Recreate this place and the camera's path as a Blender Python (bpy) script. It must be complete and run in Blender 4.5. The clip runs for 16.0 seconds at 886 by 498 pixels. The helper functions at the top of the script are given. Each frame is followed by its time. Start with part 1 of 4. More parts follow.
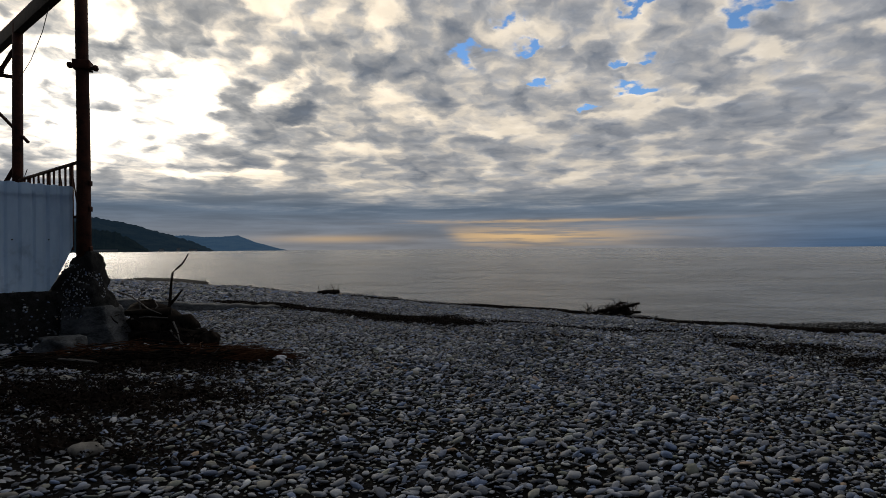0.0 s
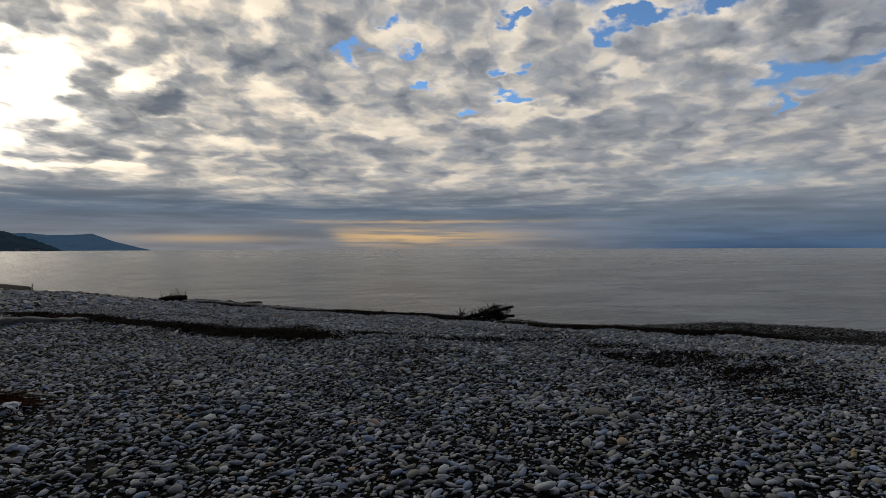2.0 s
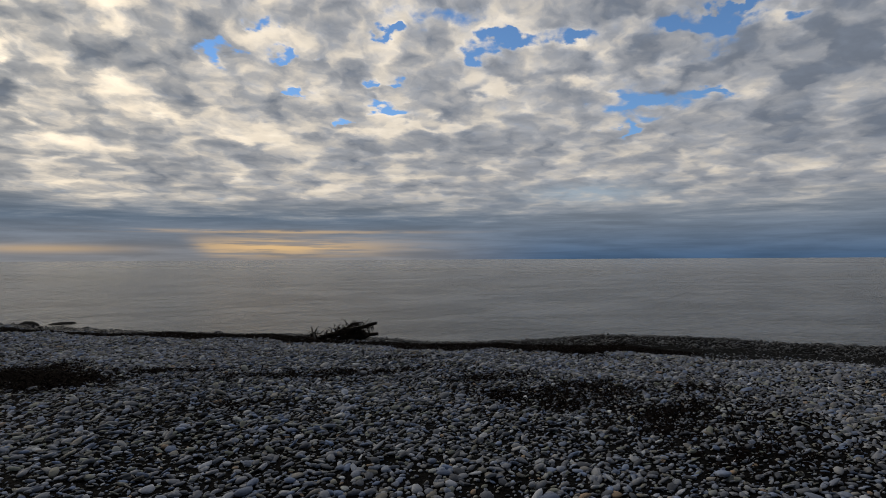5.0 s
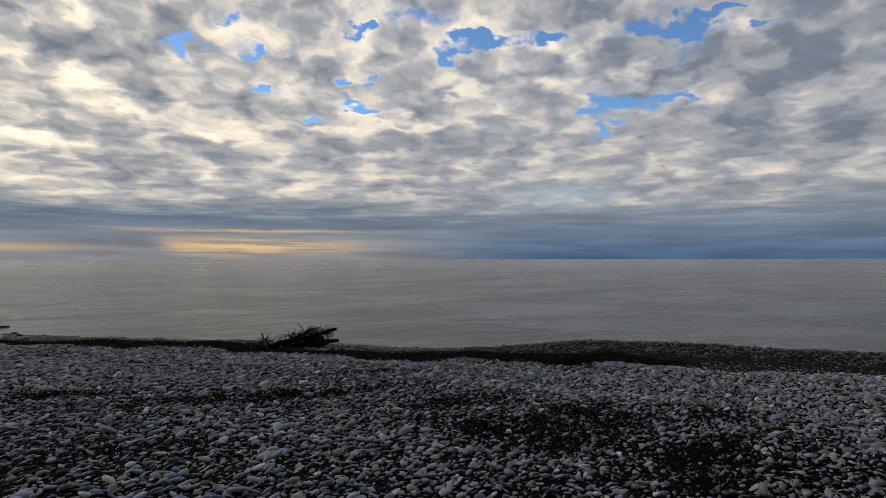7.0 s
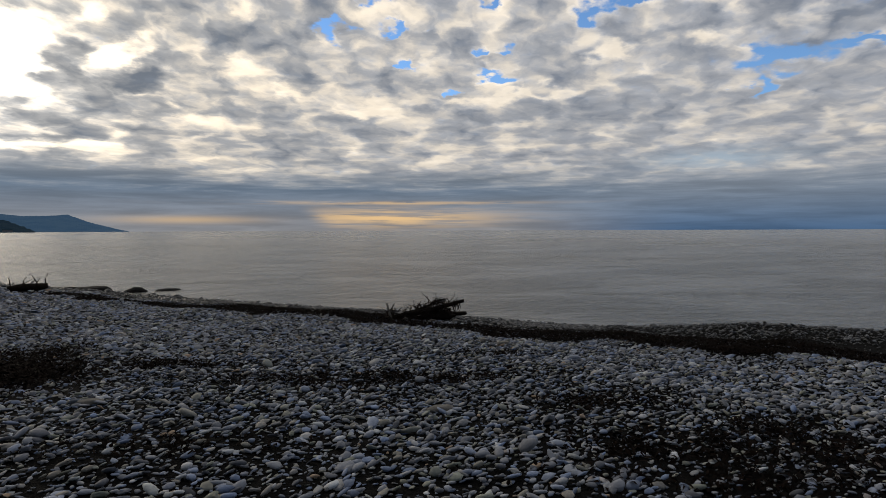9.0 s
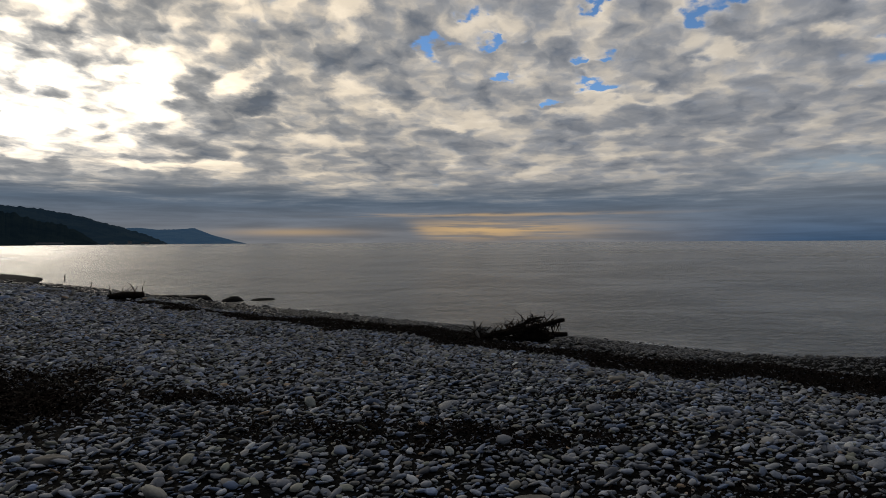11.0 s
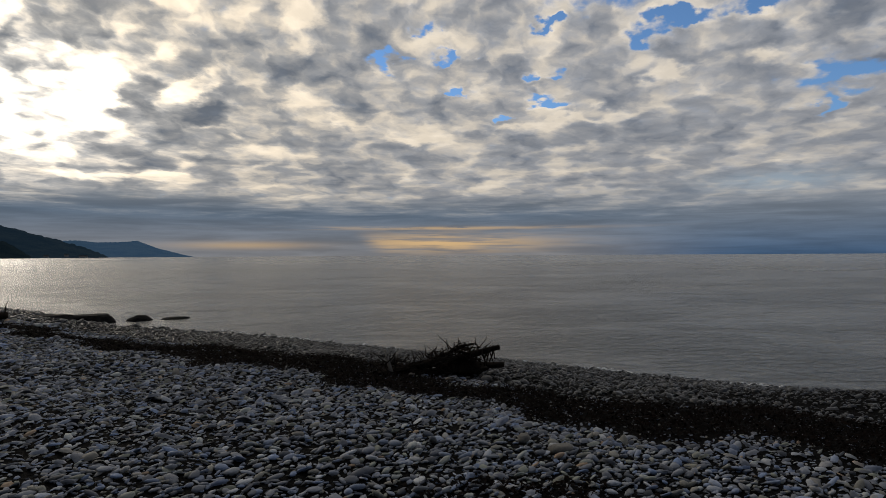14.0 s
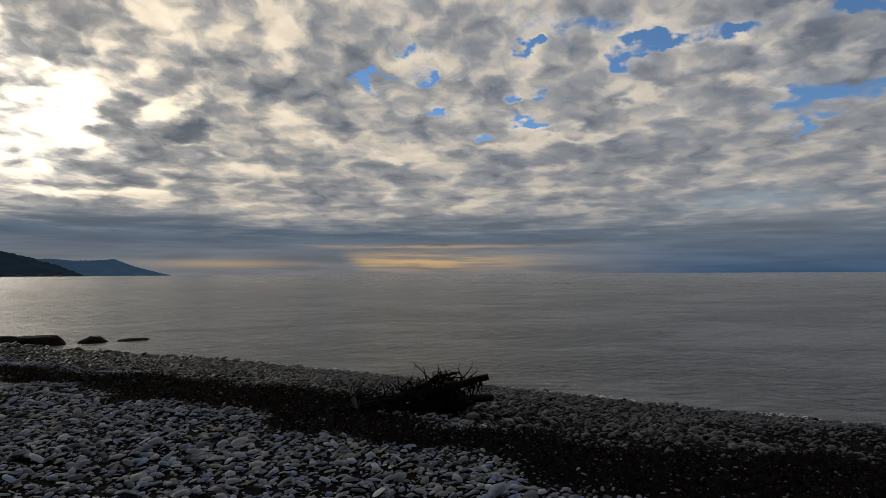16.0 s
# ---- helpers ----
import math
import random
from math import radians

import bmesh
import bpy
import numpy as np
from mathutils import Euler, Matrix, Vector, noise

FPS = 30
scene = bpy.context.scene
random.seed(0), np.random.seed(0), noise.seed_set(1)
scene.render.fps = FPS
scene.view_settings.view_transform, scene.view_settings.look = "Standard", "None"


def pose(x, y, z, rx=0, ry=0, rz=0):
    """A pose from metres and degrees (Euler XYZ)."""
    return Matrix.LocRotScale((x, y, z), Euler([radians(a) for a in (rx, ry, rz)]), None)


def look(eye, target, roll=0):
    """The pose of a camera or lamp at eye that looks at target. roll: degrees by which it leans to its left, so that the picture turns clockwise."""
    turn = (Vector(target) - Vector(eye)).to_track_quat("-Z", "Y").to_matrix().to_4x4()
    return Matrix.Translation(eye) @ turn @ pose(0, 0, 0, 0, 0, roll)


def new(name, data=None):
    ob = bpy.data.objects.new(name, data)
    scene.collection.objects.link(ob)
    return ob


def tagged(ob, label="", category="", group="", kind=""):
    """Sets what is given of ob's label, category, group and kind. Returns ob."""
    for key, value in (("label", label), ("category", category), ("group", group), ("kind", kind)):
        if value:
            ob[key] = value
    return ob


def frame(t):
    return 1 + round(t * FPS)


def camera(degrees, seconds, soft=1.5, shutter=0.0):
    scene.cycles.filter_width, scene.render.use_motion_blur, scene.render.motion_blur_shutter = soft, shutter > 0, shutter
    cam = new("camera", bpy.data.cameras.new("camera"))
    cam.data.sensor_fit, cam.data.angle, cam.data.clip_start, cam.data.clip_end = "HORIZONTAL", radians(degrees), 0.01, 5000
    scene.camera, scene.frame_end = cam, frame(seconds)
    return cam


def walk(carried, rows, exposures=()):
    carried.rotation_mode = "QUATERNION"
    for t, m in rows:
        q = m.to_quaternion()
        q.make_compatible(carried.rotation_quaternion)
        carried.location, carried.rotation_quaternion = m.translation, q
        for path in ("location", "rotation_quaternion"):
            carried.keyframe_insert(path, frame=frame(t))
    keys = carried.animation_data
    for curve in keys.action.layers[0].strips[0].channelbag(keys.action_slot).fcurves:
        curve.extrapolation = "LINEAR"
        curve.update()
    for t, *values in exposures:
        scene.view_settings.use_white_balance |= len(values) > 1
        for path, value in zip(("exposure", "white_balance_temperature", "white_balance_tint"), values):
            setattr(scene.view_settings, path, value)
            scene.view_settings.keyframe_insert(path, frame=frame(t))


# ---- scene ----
cam = camera(76.4, 16.0, soft=0.6)
PATH = [
    (0, (-0.415, -2.256, 1.927), (-0.516, 0.642, 1.926), -0.4),
    (0.5, (-0.248, -1.757, 1.917), (-0.294, 1.143, 1.908), -0.4),
    (1, (-0.132, -1.246, 1.907), (0.001, 1.652, 1.905), -0.4),
    (1.5, (0.042, -0.818, 1.901), (0.380, 2.062, 1.899), -0.4),
    (2, (0.252, -0.361, 1.911), (0.751, 2.495, 1.910), -0.2),
    (2.5, (0.416, 0.116, 1.876), (0.963, 2.964, 1.902), -0.2),
    (3, (0.639, 0.609, 1.888), (1.221, 3.450, 1.933), -0.4),
    (3.5, (0.809, 1.096, 1.852), (1.408, 3.932, 1.930), -0.4),
    (4, (1.022, 1.572, 1.827), (1.765, 4.376, 1.875), -0.4),
    (4.5, (1.244, 2.036, 1.801), (2.181, 4.781, 1.839), -0.4),
    (5, (1.457, 2.442, 1.768), (2.572, 5.118, 1.820), -0.3),
    (5.2, (1.576, 2.598, 1.743), (2.758, 5.246, 1.797), -0.2),
    (7.3, (2.271, 4.034, 1.724), (3.518, 6.651, 1.773), -0.1),
    (7.5, (2.356, 4.133, 1.701), (3.551, 6.774, 1.731), -0.1),
    (8, (2.546, 4.427, 1.692), (3.641, 7.112, 1.676), -0.0),
    (8.5, (2.623, 4.786, 1.672), (3.493, 7.553, 1.612), -0.1),
    (9, (2.769, 5.133, 1.628), (3.351, 7.972, 1.531), -0.2),
    (9.5, (2.854, 5.648, 1.583), (3.183, 8.527, 1.485), -0.4),
    (9.7, (2.910, 5.812, 1.610), (3.146, 8.700, 1.522), -0.3),
    (11.8, (3.355, 7.592, 1.463), (3.434, 10.491, 1.438), -0.3),
    (12, (3.429, 7.753, 1.454), (3.583, 10.649, 1.427), -0.3),
    (12.5, (3.660, 8.191, 1.414), (4.008, 11.071, 1.380), -0.2),
    (13, (3.803, 8.581, 1.424), (4.260, 11.445, 1.415), -0.0),
    (13.5, (3.929, 8.932, 1.451), (4.322, 11.804, 1.457), -0.1),
    (14, (4.070, 9.328, 1.428), (4.392, 12.209, 1.460), -0.3),
    (14.5, (4.051, 9.715, 1.406), (4.321, 12.602, 1.475), -0.3),
    (15, (4.115, 10.101, 1.383), (4.427, 12.982, 1.469), -0.4),
    (15.5, (4.241, 10.501, 1.379), (4.647, 13.372, 1.469), -0.4),
    (16, (4.325, 10.898, 1.319), (4.736, 13.766, 1.446), -0.3),
]
walk(cam, [(t, look(eye, target, roll)) for t, eye, target, roll in PATH],
     [(0, -0.05), (1, -0.12), (2, -0.1), (3, 0.08), (4, -0.1), (5, 0.0), (7.5, 0.18), (8.5, 0.18), (9.5, 0.12), (12, -0.5), (13, -0.3), (14.5, -0.14), (15.5, -0.34), (16, -0.34)])

# ---- sky, sun ----
SUN_AZ, SUN_EL = -39.0, 15.0          # degrees from +y to the right, degrees up
SEA = -1.52


class Nodes:
    """Short hand for wiring a node tree."""

    def __init__(self, tree):
        self.t = tree

    def node(self, kind, **props):
        n = self.t.nodes.new(kind)
        for k, v in props.items():
            setattr(n, k, v)
        return n

    def put(self, sock, v):
        if isinstance(v, bpy.types.NodeSocket):
            self.t.links.new(v, sock)
        elif isinstance(v, (tuple, list)) and len(v) == 3 and sock.type == "RGBA":
            sock.default_value = (*v, 1)
        else:
            sock.default_value = v

    def math(self, op, a, b=0.0, c=0.0):
        n = self.node("ShaderNodeMath", operation=op)
        for s, v in zip(n.inputs, (a, b, c)):
            self.put(s, v)
        return n.outputs[0]

    def add(self, *v):
        r = v[0]
        for x in v[1:]:
            r = self.math("ADD", r, x)
        return r

    def mul(self, *v):
        r = v[0]
        for x in v[1:]:
            r = self.math("MULTIPLY", r, x)
        return r

    def sub(self, a, b):
        return self.math("SUBTRACT", a, b)

    def step(self, v, a, b, lo=0.0, hi=1.0):
        n = self.node("ShaderNodeMapRange", interpolation_type="SMOOTHSTEP")
        for s, x in zip(n.inputs, (v, a, b, lo, hi)):
            self.put(s, x)
        return n.outputs[0]

    def bell(self, x, y, x0, y0, sx, sy):
        dx = self.math("DIVIDE", self.sub(x, x0), sx)
        dy = self.math("DIVIDE", self.sub(y, y0), sy)
        q = self.add(self.mul(dx, dx), self.mul(dy, dy))
        return self.math("POWER", 2.718, self.mul(q, -1.0))

    def vec(self, x, y, z=0.0):
        n = self.node("ShaderNodeCombineXYZ")
        for s, v in zip(n.inputs, (x, y, z)):
            self.put(s, v)
        return n.outputs[0]

    def noise(self, v, scale, detail=4.0, rough=0.5, distort=0.0, out=0):
        n = self.node("ShaderNodeTexNoise")
        if v is not None:
            self.put(n.inputs["Vector"], v)
        n.inputs["Scale"].default_value, n.inputs["Detail"].default_value = scale, detail
        n.inputs["Roughness"].default_value, n.inputs["Distortion"].default_value = rough, distort
        return n.outputs[out]

    def mix(self, f, a, b):
        n = self.node("ShaderNodeMix", data_type="RGBA")
        self.put(n.inputs[0], f)
        self.put(n.inputs[6], a)
        self.put(n.inputs[7], b)
        return n.outputs[2]

    def scale(self, col, k):
        n = self.node("ShaderNodeVectorMath", operation="SCALE")
        self.put(n.inputs[0], col)
        self.put(n.inputs[3], k)
        return n.outputs[0]

    def ramp(self, f, *stops):
        n = self.node("ShaderNodeValToRGB")
        self.put(n.inputs[0], f)
        r = n.color_ramp
        while len(r.elements) < len(stops):
            r.elements.new(0.5)
        for e, (p, c) in zip(r.elements, stops):
            e.position, e.color = p, (*c, 1)
        return n.outputs[0]


# cloud sheet: bearing, height, half-width, half-height in degrees, and weight
THICK_CLOUDS = [
    (-31.7, 17.7, 2.0, 1.0, 0.8), (-26.3, 19.1, 2.9, 1.4, 1.0), (-21.8, 14.3, 2.3, 1.8, 1.0), (-17.1, 12.9, 3.5, 1.5, 1.0), (-22.1, 9.4, 4.2, 1.0, 1.0),
    (-14.7, 20.5, 2.8, 1.5, 0.7), (-9.1, 17.5, 3.1, 1.3, 0.9), (-1.1, 19.4, 3.4, 1.8, 1.0), (4.6, 14.6, 3.9, 1.1, 0.8), (14.0, 16.7, 3.1, 1.3, 1.0),
    (14.8, 10.9, 5.6, 1.0, 0.9), (-9.7, 11.3, 4.0, 0.9, 0.7), (29.0, 12.7, 3.7, 1.9, 0.8), (33.6, 18.2, 5.5, 1.0, 0.8), (58.8, 18.4, 2.3, 2.1, 0.8),
    (39.1, 22.8, 3.2, 1.2, 0.7), (14.6, 23.9, 3.4, 1.1, 0.7), (52.9, 11.9, 3.0, 2.2, 0.5), (56.0, 19.0, 14.0, 9.0, 1.35)]
THIN_CLOUDS = [
    (-26.3, 14.9, 2.2, 1.5, 1.0), (-17.9, 15.4, 3.2, 0.8, 1.0), (-8.0, 22.1, 2.3, 1.7, 1.0), (-15.2, 11.8, 2.5, 0.5, 0.8), (2.9, 11.6, 3.4, 0.4, 1.0),
    (-30.6, 10.5, 5.1, 2.4, 0.6), (-3.4, 13.3, 2.3, 0.4, 0.8), (-24.1, 7.1, 6.7, 0.4, 1.0), (-19.0, 7.6, 2.1, 0.4, 1.0), (19.7, 13.2, 3.9, 0.4, 0.8),
    (8.0, 21.4, 2.2, 1.2, 0.7), (13.0, 12.9, 3.4, 0.4, 0.7), (28.2, 16.8, 1.8, 0.8, 1.0), (36.6, 17.0, 1.4, 0.7, 1.0), (45.1, 17.7, 2.0, 1.1, 1.0),
    (53.2, 19.7, 1.7, 1.3, 1.0), (14.7, 8.4, 4.5, 0.7, 0.7)]
BLUE_GAPS = [
    (1.1, 19.2, 1.2, 0.8, 1.0), (4.9, 22.3, 1.1, 0.5, 0.7), (7.5, 19.8, 1.6, 0.4, 1.0), (7.3, 16.1, 1.2, 0.4, 1.0), (16.6, 17.2, 0.8, 0.6, 1.0),
    (16.9, 15.1, 1.7, 0.5, 1.0), (12.4, 14.0, 0.8, 0.3, 1.0), (16.9, 21.8, 1.4, 0.5, 1.0), (22.4, 23.7, 3.8, 1.1, 0.6), (26.1, 20.1, 1.6, 0.8, 1.0),
    (29.6, 21.4, 3.1, 0.6, 1.0), (35.8, 20.7, 1.8, 0.6, 1.0), (45.9, 20.8, 1.8, 0.9, 1.0), (49.5, 20.3, 1.7, 1.6, 1.0), (50.9, 22.0, 2.9, 0.4, 1.0),
    (54.9, 20.7, 1.3, 0.6, 0.8), (42.8, 14.7, 3.2, 1.0, 1.0), (48.3, 14.9, 1.6, 0.6, 1.0), (40.6, 12.5, 0.8, 1.0, 0.8)]


def make_world():
    w = bpy.data.worlds.new("sky")
    scene.world = w
    w.use_nodes = True
    k = Nodes(w.node_tree)
    w.node_tree.nodes.clear()
    at = k.node("ShaderNodeTexCoord").outputs["Generated"]
    sep = k.node("ShaderNodeSeparateXYZ")
    k.put(sep.inputs[0], at)
    x, y, z = sep.outputs
    az = k.mul(k.math("ARCTAN2", x, y), 57.2958)
    el = k.mul(k.math("ARCSINE", z), 57.2958)

    def vmath(op, *vs):
        n = k.node("ShaderNodeVectorMath", operation=op)
        for sock, v in zip(n.inputs, vs):
            k.put(sock, v)
        return n

    def patches(place, rows):
        total = 0.0
        for a, e, wa, we, g in rows:
            q = vmath("MULTIPLY_ADD", place, (1 / wa, 1 / we, 0), (-a / wa, -e / we, 0)).outputs[0]
            fall = k.math("POWER", 0.3679, vmath("DOT_PRODUCT", q, q).outputs["Value"])
            total = k.math("MULTIPLY_ADD", fall, g, total)
        return total

    # the cloud sheet: cells flatten towards the horizon
    flat = k.math("LOGARITHM", k.add(k.math("MAXIMUM", el, 0.0), 4.0), 2.71828)
    px, py = k.mul(az, 0.150), k.add(k.mul(flat, 6.0), k.mul(az, 0.010))
    p = k.vec(px, py, CLOUD_SEED)
    swirl = vmath("SUBTRACT", k.noise(p, 2.2, 4.0, 0.5, 0.0, 1), (0.5, 0.5, 0.5)).outputs[0]
    frayed = vmath("MULTIPLY_ADD", swirl, (0.75, 0.5, 0.0), p).outputs[0]
    shrink = k.step(el, 4.0, 18.0, 0.35, 1.0)
    place = vmath("ADD", k.vec(az, el), vmath("MULTIPLY", swirl, k.vec(9.0, k.mul(shrink, 5.5), 0.0)).outputs[0]).outputs[0]
    clump = k.node("ShaderNodeTexVoronoi", feature="SMOOTH_F1")
    k.put(clump.inputs["Vector"], frayed)
    for key, v in (("Scale", 1.7), ("Smoothness", 0.7), ("Detail", 2.0), ("Roughness", 0.45)):
        clump.inputs[key].default_value = v
    cells = k.noise(frayed, 1.0, 5.0, 0.5)
    shifted = k.noise(vmath("ADD", frayed, (-0.17, 0.08, 0)).outputs[0], 1.0, 5.0, 0.5)
    puffs = k.noise(p, 3.4, 5.0, 0.52)
    body = k.add(k.mul(k.sub(cells, 0.5), 1.15), k.mul(clump.outputs["Distance"], -0.55), k.mul(k.sub(puffs, 0.5), 0.50), 0.865)
    body = k.add(body, k.mul(patches(place, THICK_CLOUDS), 0.30), k.mul(patches(place, THIN_CLOUDS), -0.38))
    thick = k.add(body, k.mul(k.sub(cells, shifted), 0.9), k.step(el, 14.0, 6.0, 0.0, 0.06))
    thick = k.math("MULTIPLY_ADD", thick, 1.35, -0.17)
    # where the sheet breaks up and the blue shows
    gap = k.add(patches(place, BLUE_GAPS), k.mul(k.sub(puffs, 0.5), 1.0), k.mul(k.sub(cells, 0.5), -0.3), 0.06)
    mask = k.step(gap, 0.22, 0.78, 1.0, 0.0)
    glow = k.bell(az, el, -36.0, 12.5, 13.0, 6.5)
    wide = k.bell(az, el, -36.0, 17.0, 36.0, 16.0)
    light = k.mix(wide, (0.73, 0.66, 0.565), (1.32, 1.11, 0.83))
    mid = k.mix(wide, (0.34, 0.35, 0.375), (0.44, 0.425, 0.40))
    dark = k.mix(wide, (0.155, 0.18, 0.225), (0.15, 0.17, 0.20))
    cloud = k.mix(k.step(thick, 0.42, 1.20), k.mix(k.step(thick, -0.12, 0.66), light, mid), dark)
    cloud = k.scale(cloud, k.add(1.0, k.mul(glow, k.step(thick, 0.85, 0.1, 0.25, 2.0))))
    # thin edges round the gaps catch the light
    cloud = k.scale(cloud, k.step(gap, -0.1, 0.4, 1.0, 1.25))
    # unseen sky overhead and behind is dimmed to shade the stones' near sides
    unseen_dim = k.step(k.add(el, k.mul(k.math("ABSOLUTE", k.sub(az, 8.0)), 0.25)), 28.0, 60.0, 1.0, ZENITH)
    cloud = k.scale(cloud, k.mul(unseen_dim, k.step(el, 6.0, 19.0, 0.92, 1.0)))
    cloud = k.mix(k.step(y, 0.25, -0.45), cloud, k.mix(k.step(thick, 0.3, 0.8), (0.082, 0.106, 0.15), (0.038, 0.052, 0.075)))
    sky = k.node("ShaderNodeTexSky", sky_type="NISHITA", sun_disc=False)
    sky.sun_elevation, sky.sun_rotation = radians(SUN_EL), radians(SUN_AZ)
    sky.altitude, sky.dust_density, sky.ozone_density = 1500, 0.0, 4.0
    blue = k.scale(sky.outputs[0], SKY)
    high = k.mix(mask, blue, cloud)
    high = k.mix(k.mul(k.bell(az, el, 37.5, 6.4, 6.0, 0.9), k.step(puffs, 0.3, 0.6, 0.4, 0.9)), high, (0.30, 0.38, 0.46))
    # the grey bank over the sea, streaked along the horizon
    streak = k.noise(k.vec(k.mul(az, 0.045), k.mul(el, 0.55), 3.1), 2.0, 7.0, 0.6, 0.25)
    thin = k.noise(k.vec(k.mul(az, 0.07), k.mul(el, 1.3), 8.0), 2.2, 6.0, 0.55, 0.2)
    bank_f = k.step(k.add(el, k.mul(k.sub(streak, 0.5), 6.0), k.step(az, -8.0, -24.0, 0.0, -0.5)), 7.0, 3.6)
    rise = k.math("DIVIDE", el, 8.0)
    open_sea = k.ramp(rise, (0.0, (0.20, 0.205, 0.22)), (0.28, (0.165, 0.19, 0.23)), (0.5, (0.115, 0.155, 0.21)), (0.9, (0.27, 0.29, 0.315)))
    right = k.ramp(rise, (0.0, (0.055, 0.105, 0.19)), (0.22, (0.105, 0.15, 0.22)), (0.45, (0.155, 0.19, 0.24)), (0.9, (0.27, 0.30, 0.34)))
    low = k.mix(k.step(az, 16.0, 36.0), open_sea, right)
    low = k.scale(low, k.step(streak, 0.28, 0.72, 0.84, 1.26))
    edge = k.step(k.add(az, k.mul(el, 0.9)), -1.2, 1.6)
    slit = k.mul(k.bell(az, el, 6.0, 1.25, 9.5, 0.85), edge, k.step(thin, 0.36, 0.58, 0.25, 1.0))
    lines = k.add(k.mul(k.bell(az, el, -13.0, 1.05, 6.0, 0.35), 0.5), k.mul(k.bell(az, el, 6.0, 2.75, 13.0, 0.16), k.step(thin, 0.4, 0.6), 0.6))
    low = k.mix(k.math("MINIMUM", k.add(slit, lines), 1.0), low, (0.70, 0.47, 0.24))
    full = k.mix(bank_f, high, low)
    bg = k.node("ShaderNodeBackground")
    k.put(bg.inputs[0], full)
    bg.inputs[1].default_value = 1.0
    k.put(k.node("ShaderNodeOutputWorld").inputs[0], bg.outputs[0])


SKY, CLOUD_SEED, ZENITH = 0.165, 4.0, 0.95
make_world()
lamp = bpy.data.lights.new("sun", "SUN")
lamp.energy, lamp.angle, lamp.color = 0.32, radians(20), (1.0, 0.90, 0.76)
sun = new("sun", lamp)
sun.matrix_world = look((0, 0, 50), (50 * -math.sin(radians(SUN_AZ)), 50 * -math.cos(radians(SUN_AZ)), 50 - 50 * math.tan(radians(SUN_EL))))


# ---- materials ----
def material(name):
    m = bpy.data.materials.new(name)
    m.use_nodes = True
    k = Nodes(m.node_tree)
    return m, k, m.node_tree.nodes["Principled BSDF"]


def bump(k, b, height, strength, distance):
    n = k.node("ShaderNodeBump")
    n.inputs["Strength"].default_value, n.inputs["Distance"].default_value = strength, distance
    k.put(n.inputs["Height"], height)
    k.put(b.inputs["Normal"], n.outputs[0])


def where(k):
    return k.node("ShaderNodeTexCoord").outputs["Object"]


def stone_material(name, single, wet):
    """Beach stones: greys with some tan, blue and pale ones; single: stones that are objects of their own."""
    m, k, b = material(name)
    if single:
        r = k.node("ShaderNodeObjectInfo").outputs["Random"]
    else:
        r = k.node("ShaderNodeNewGeometry").outputs["Random Per Island"]
    r2 = k.math("FRACT", k.mul(r, 37.7))
    base = k.ramp(r, (0.0, (0.07, 0.072, 0.076)), (0.18, (0.15, 0.155, 0.165)), (0.4, (0.23, 0.23, 0.23)), (0.56, (0.15, 0.19, 0.27)),
                  (0.72, (0.32, 0.32, 0.315)), (0.82, (0.22, 0.20, 0.165)), (0.92, (0.19, 0.195, 0.15)), (1.0, (0.46, 0.46, 0.45)))
    base = k.mix(k.step(r2, 0.985, 0.992), base, (0.24, 0.17, 0.11))
    pos = k.node("ShaderNodeNewGeometry").outputs["Position"]
    grain = k.noise(pos, 60.0, 5.0, 0.6)
    blot = k.noise(pos, 14.0, 3.0, 0.5)
    tone = k.add(0.30, k.mul(grain, 0.55), k.mul(blot, 0.65))
    tone = k.mul(tone, k.step(r2, 0.0, 1.0, 0.75, 1.2), 0.17 if wet else 1.55)
    tint = k.node("ShaderNodeVectorMath", operation="MULTIPLY")
    k.put(tint.inputs[0], k.scale(base, tone))
    tint.inputs[1].default_value = (0.95, 0.985, 1.07)
    k.put(b.inputs["Base Color"], tint.outputs[0])
    k.put(b.inputs["Roughness"], k.add(0.24 if wet else 0.5, k.mul(blot, 0.2)))
    b.inputs["Specular IOR Level"].default_value = 0.45 if wet else 0.12
    bump(k, b, k.add(grain, k.mul(blot, 2.0)), 0.35, 0.006)
    return m


def plain_material(name, low, high, size, rough=0.8, relief=0.5, depth=0.01, metal=0.0, stretch=(1, 1, 1), second=None, gloss=0.2):
    """A surface whose colour varies between two tones at two scales."""
    m, k, b = material(name)
    pos = k.node("ShaderNodeNewGeometry").outputs["Position"]
    v = k.node("ShaderNodeMapping")
    k.put(v.inputs["Vector"], pos)
    v.inputs["Scale"].default_value = stretch
    a = k.noise(v.outputs[0], size, 6.0, 0.6, 0.2)
    c = k.noise(v.outputs[0], size * 7, 4.0, 0.6)
    f = k.step(k.add(k.mul(a, 0.65), k.mul(c, 0.35)), 0.32, 0.68)
    col = k.mix(f, low, high)
    if second:
        col = k.mix(k.step(k.noise(pos, size * 0.6, 5.0, 0.65), 0.55, 0.66), col, second)
    k.put(b.inputs["Base Color"], col)
    k.put(b.inputs["Roughness"], k.add(rough - 0.1, k.mul(c, 0.2)))
    b.inputs["Metallic"].default_value = metal
    b.inputs["Specular IOR Level"].default_value = gloss
    bump(k, b, k.add(a, k.mul(c, 0.5)), relief, depth)
    return m


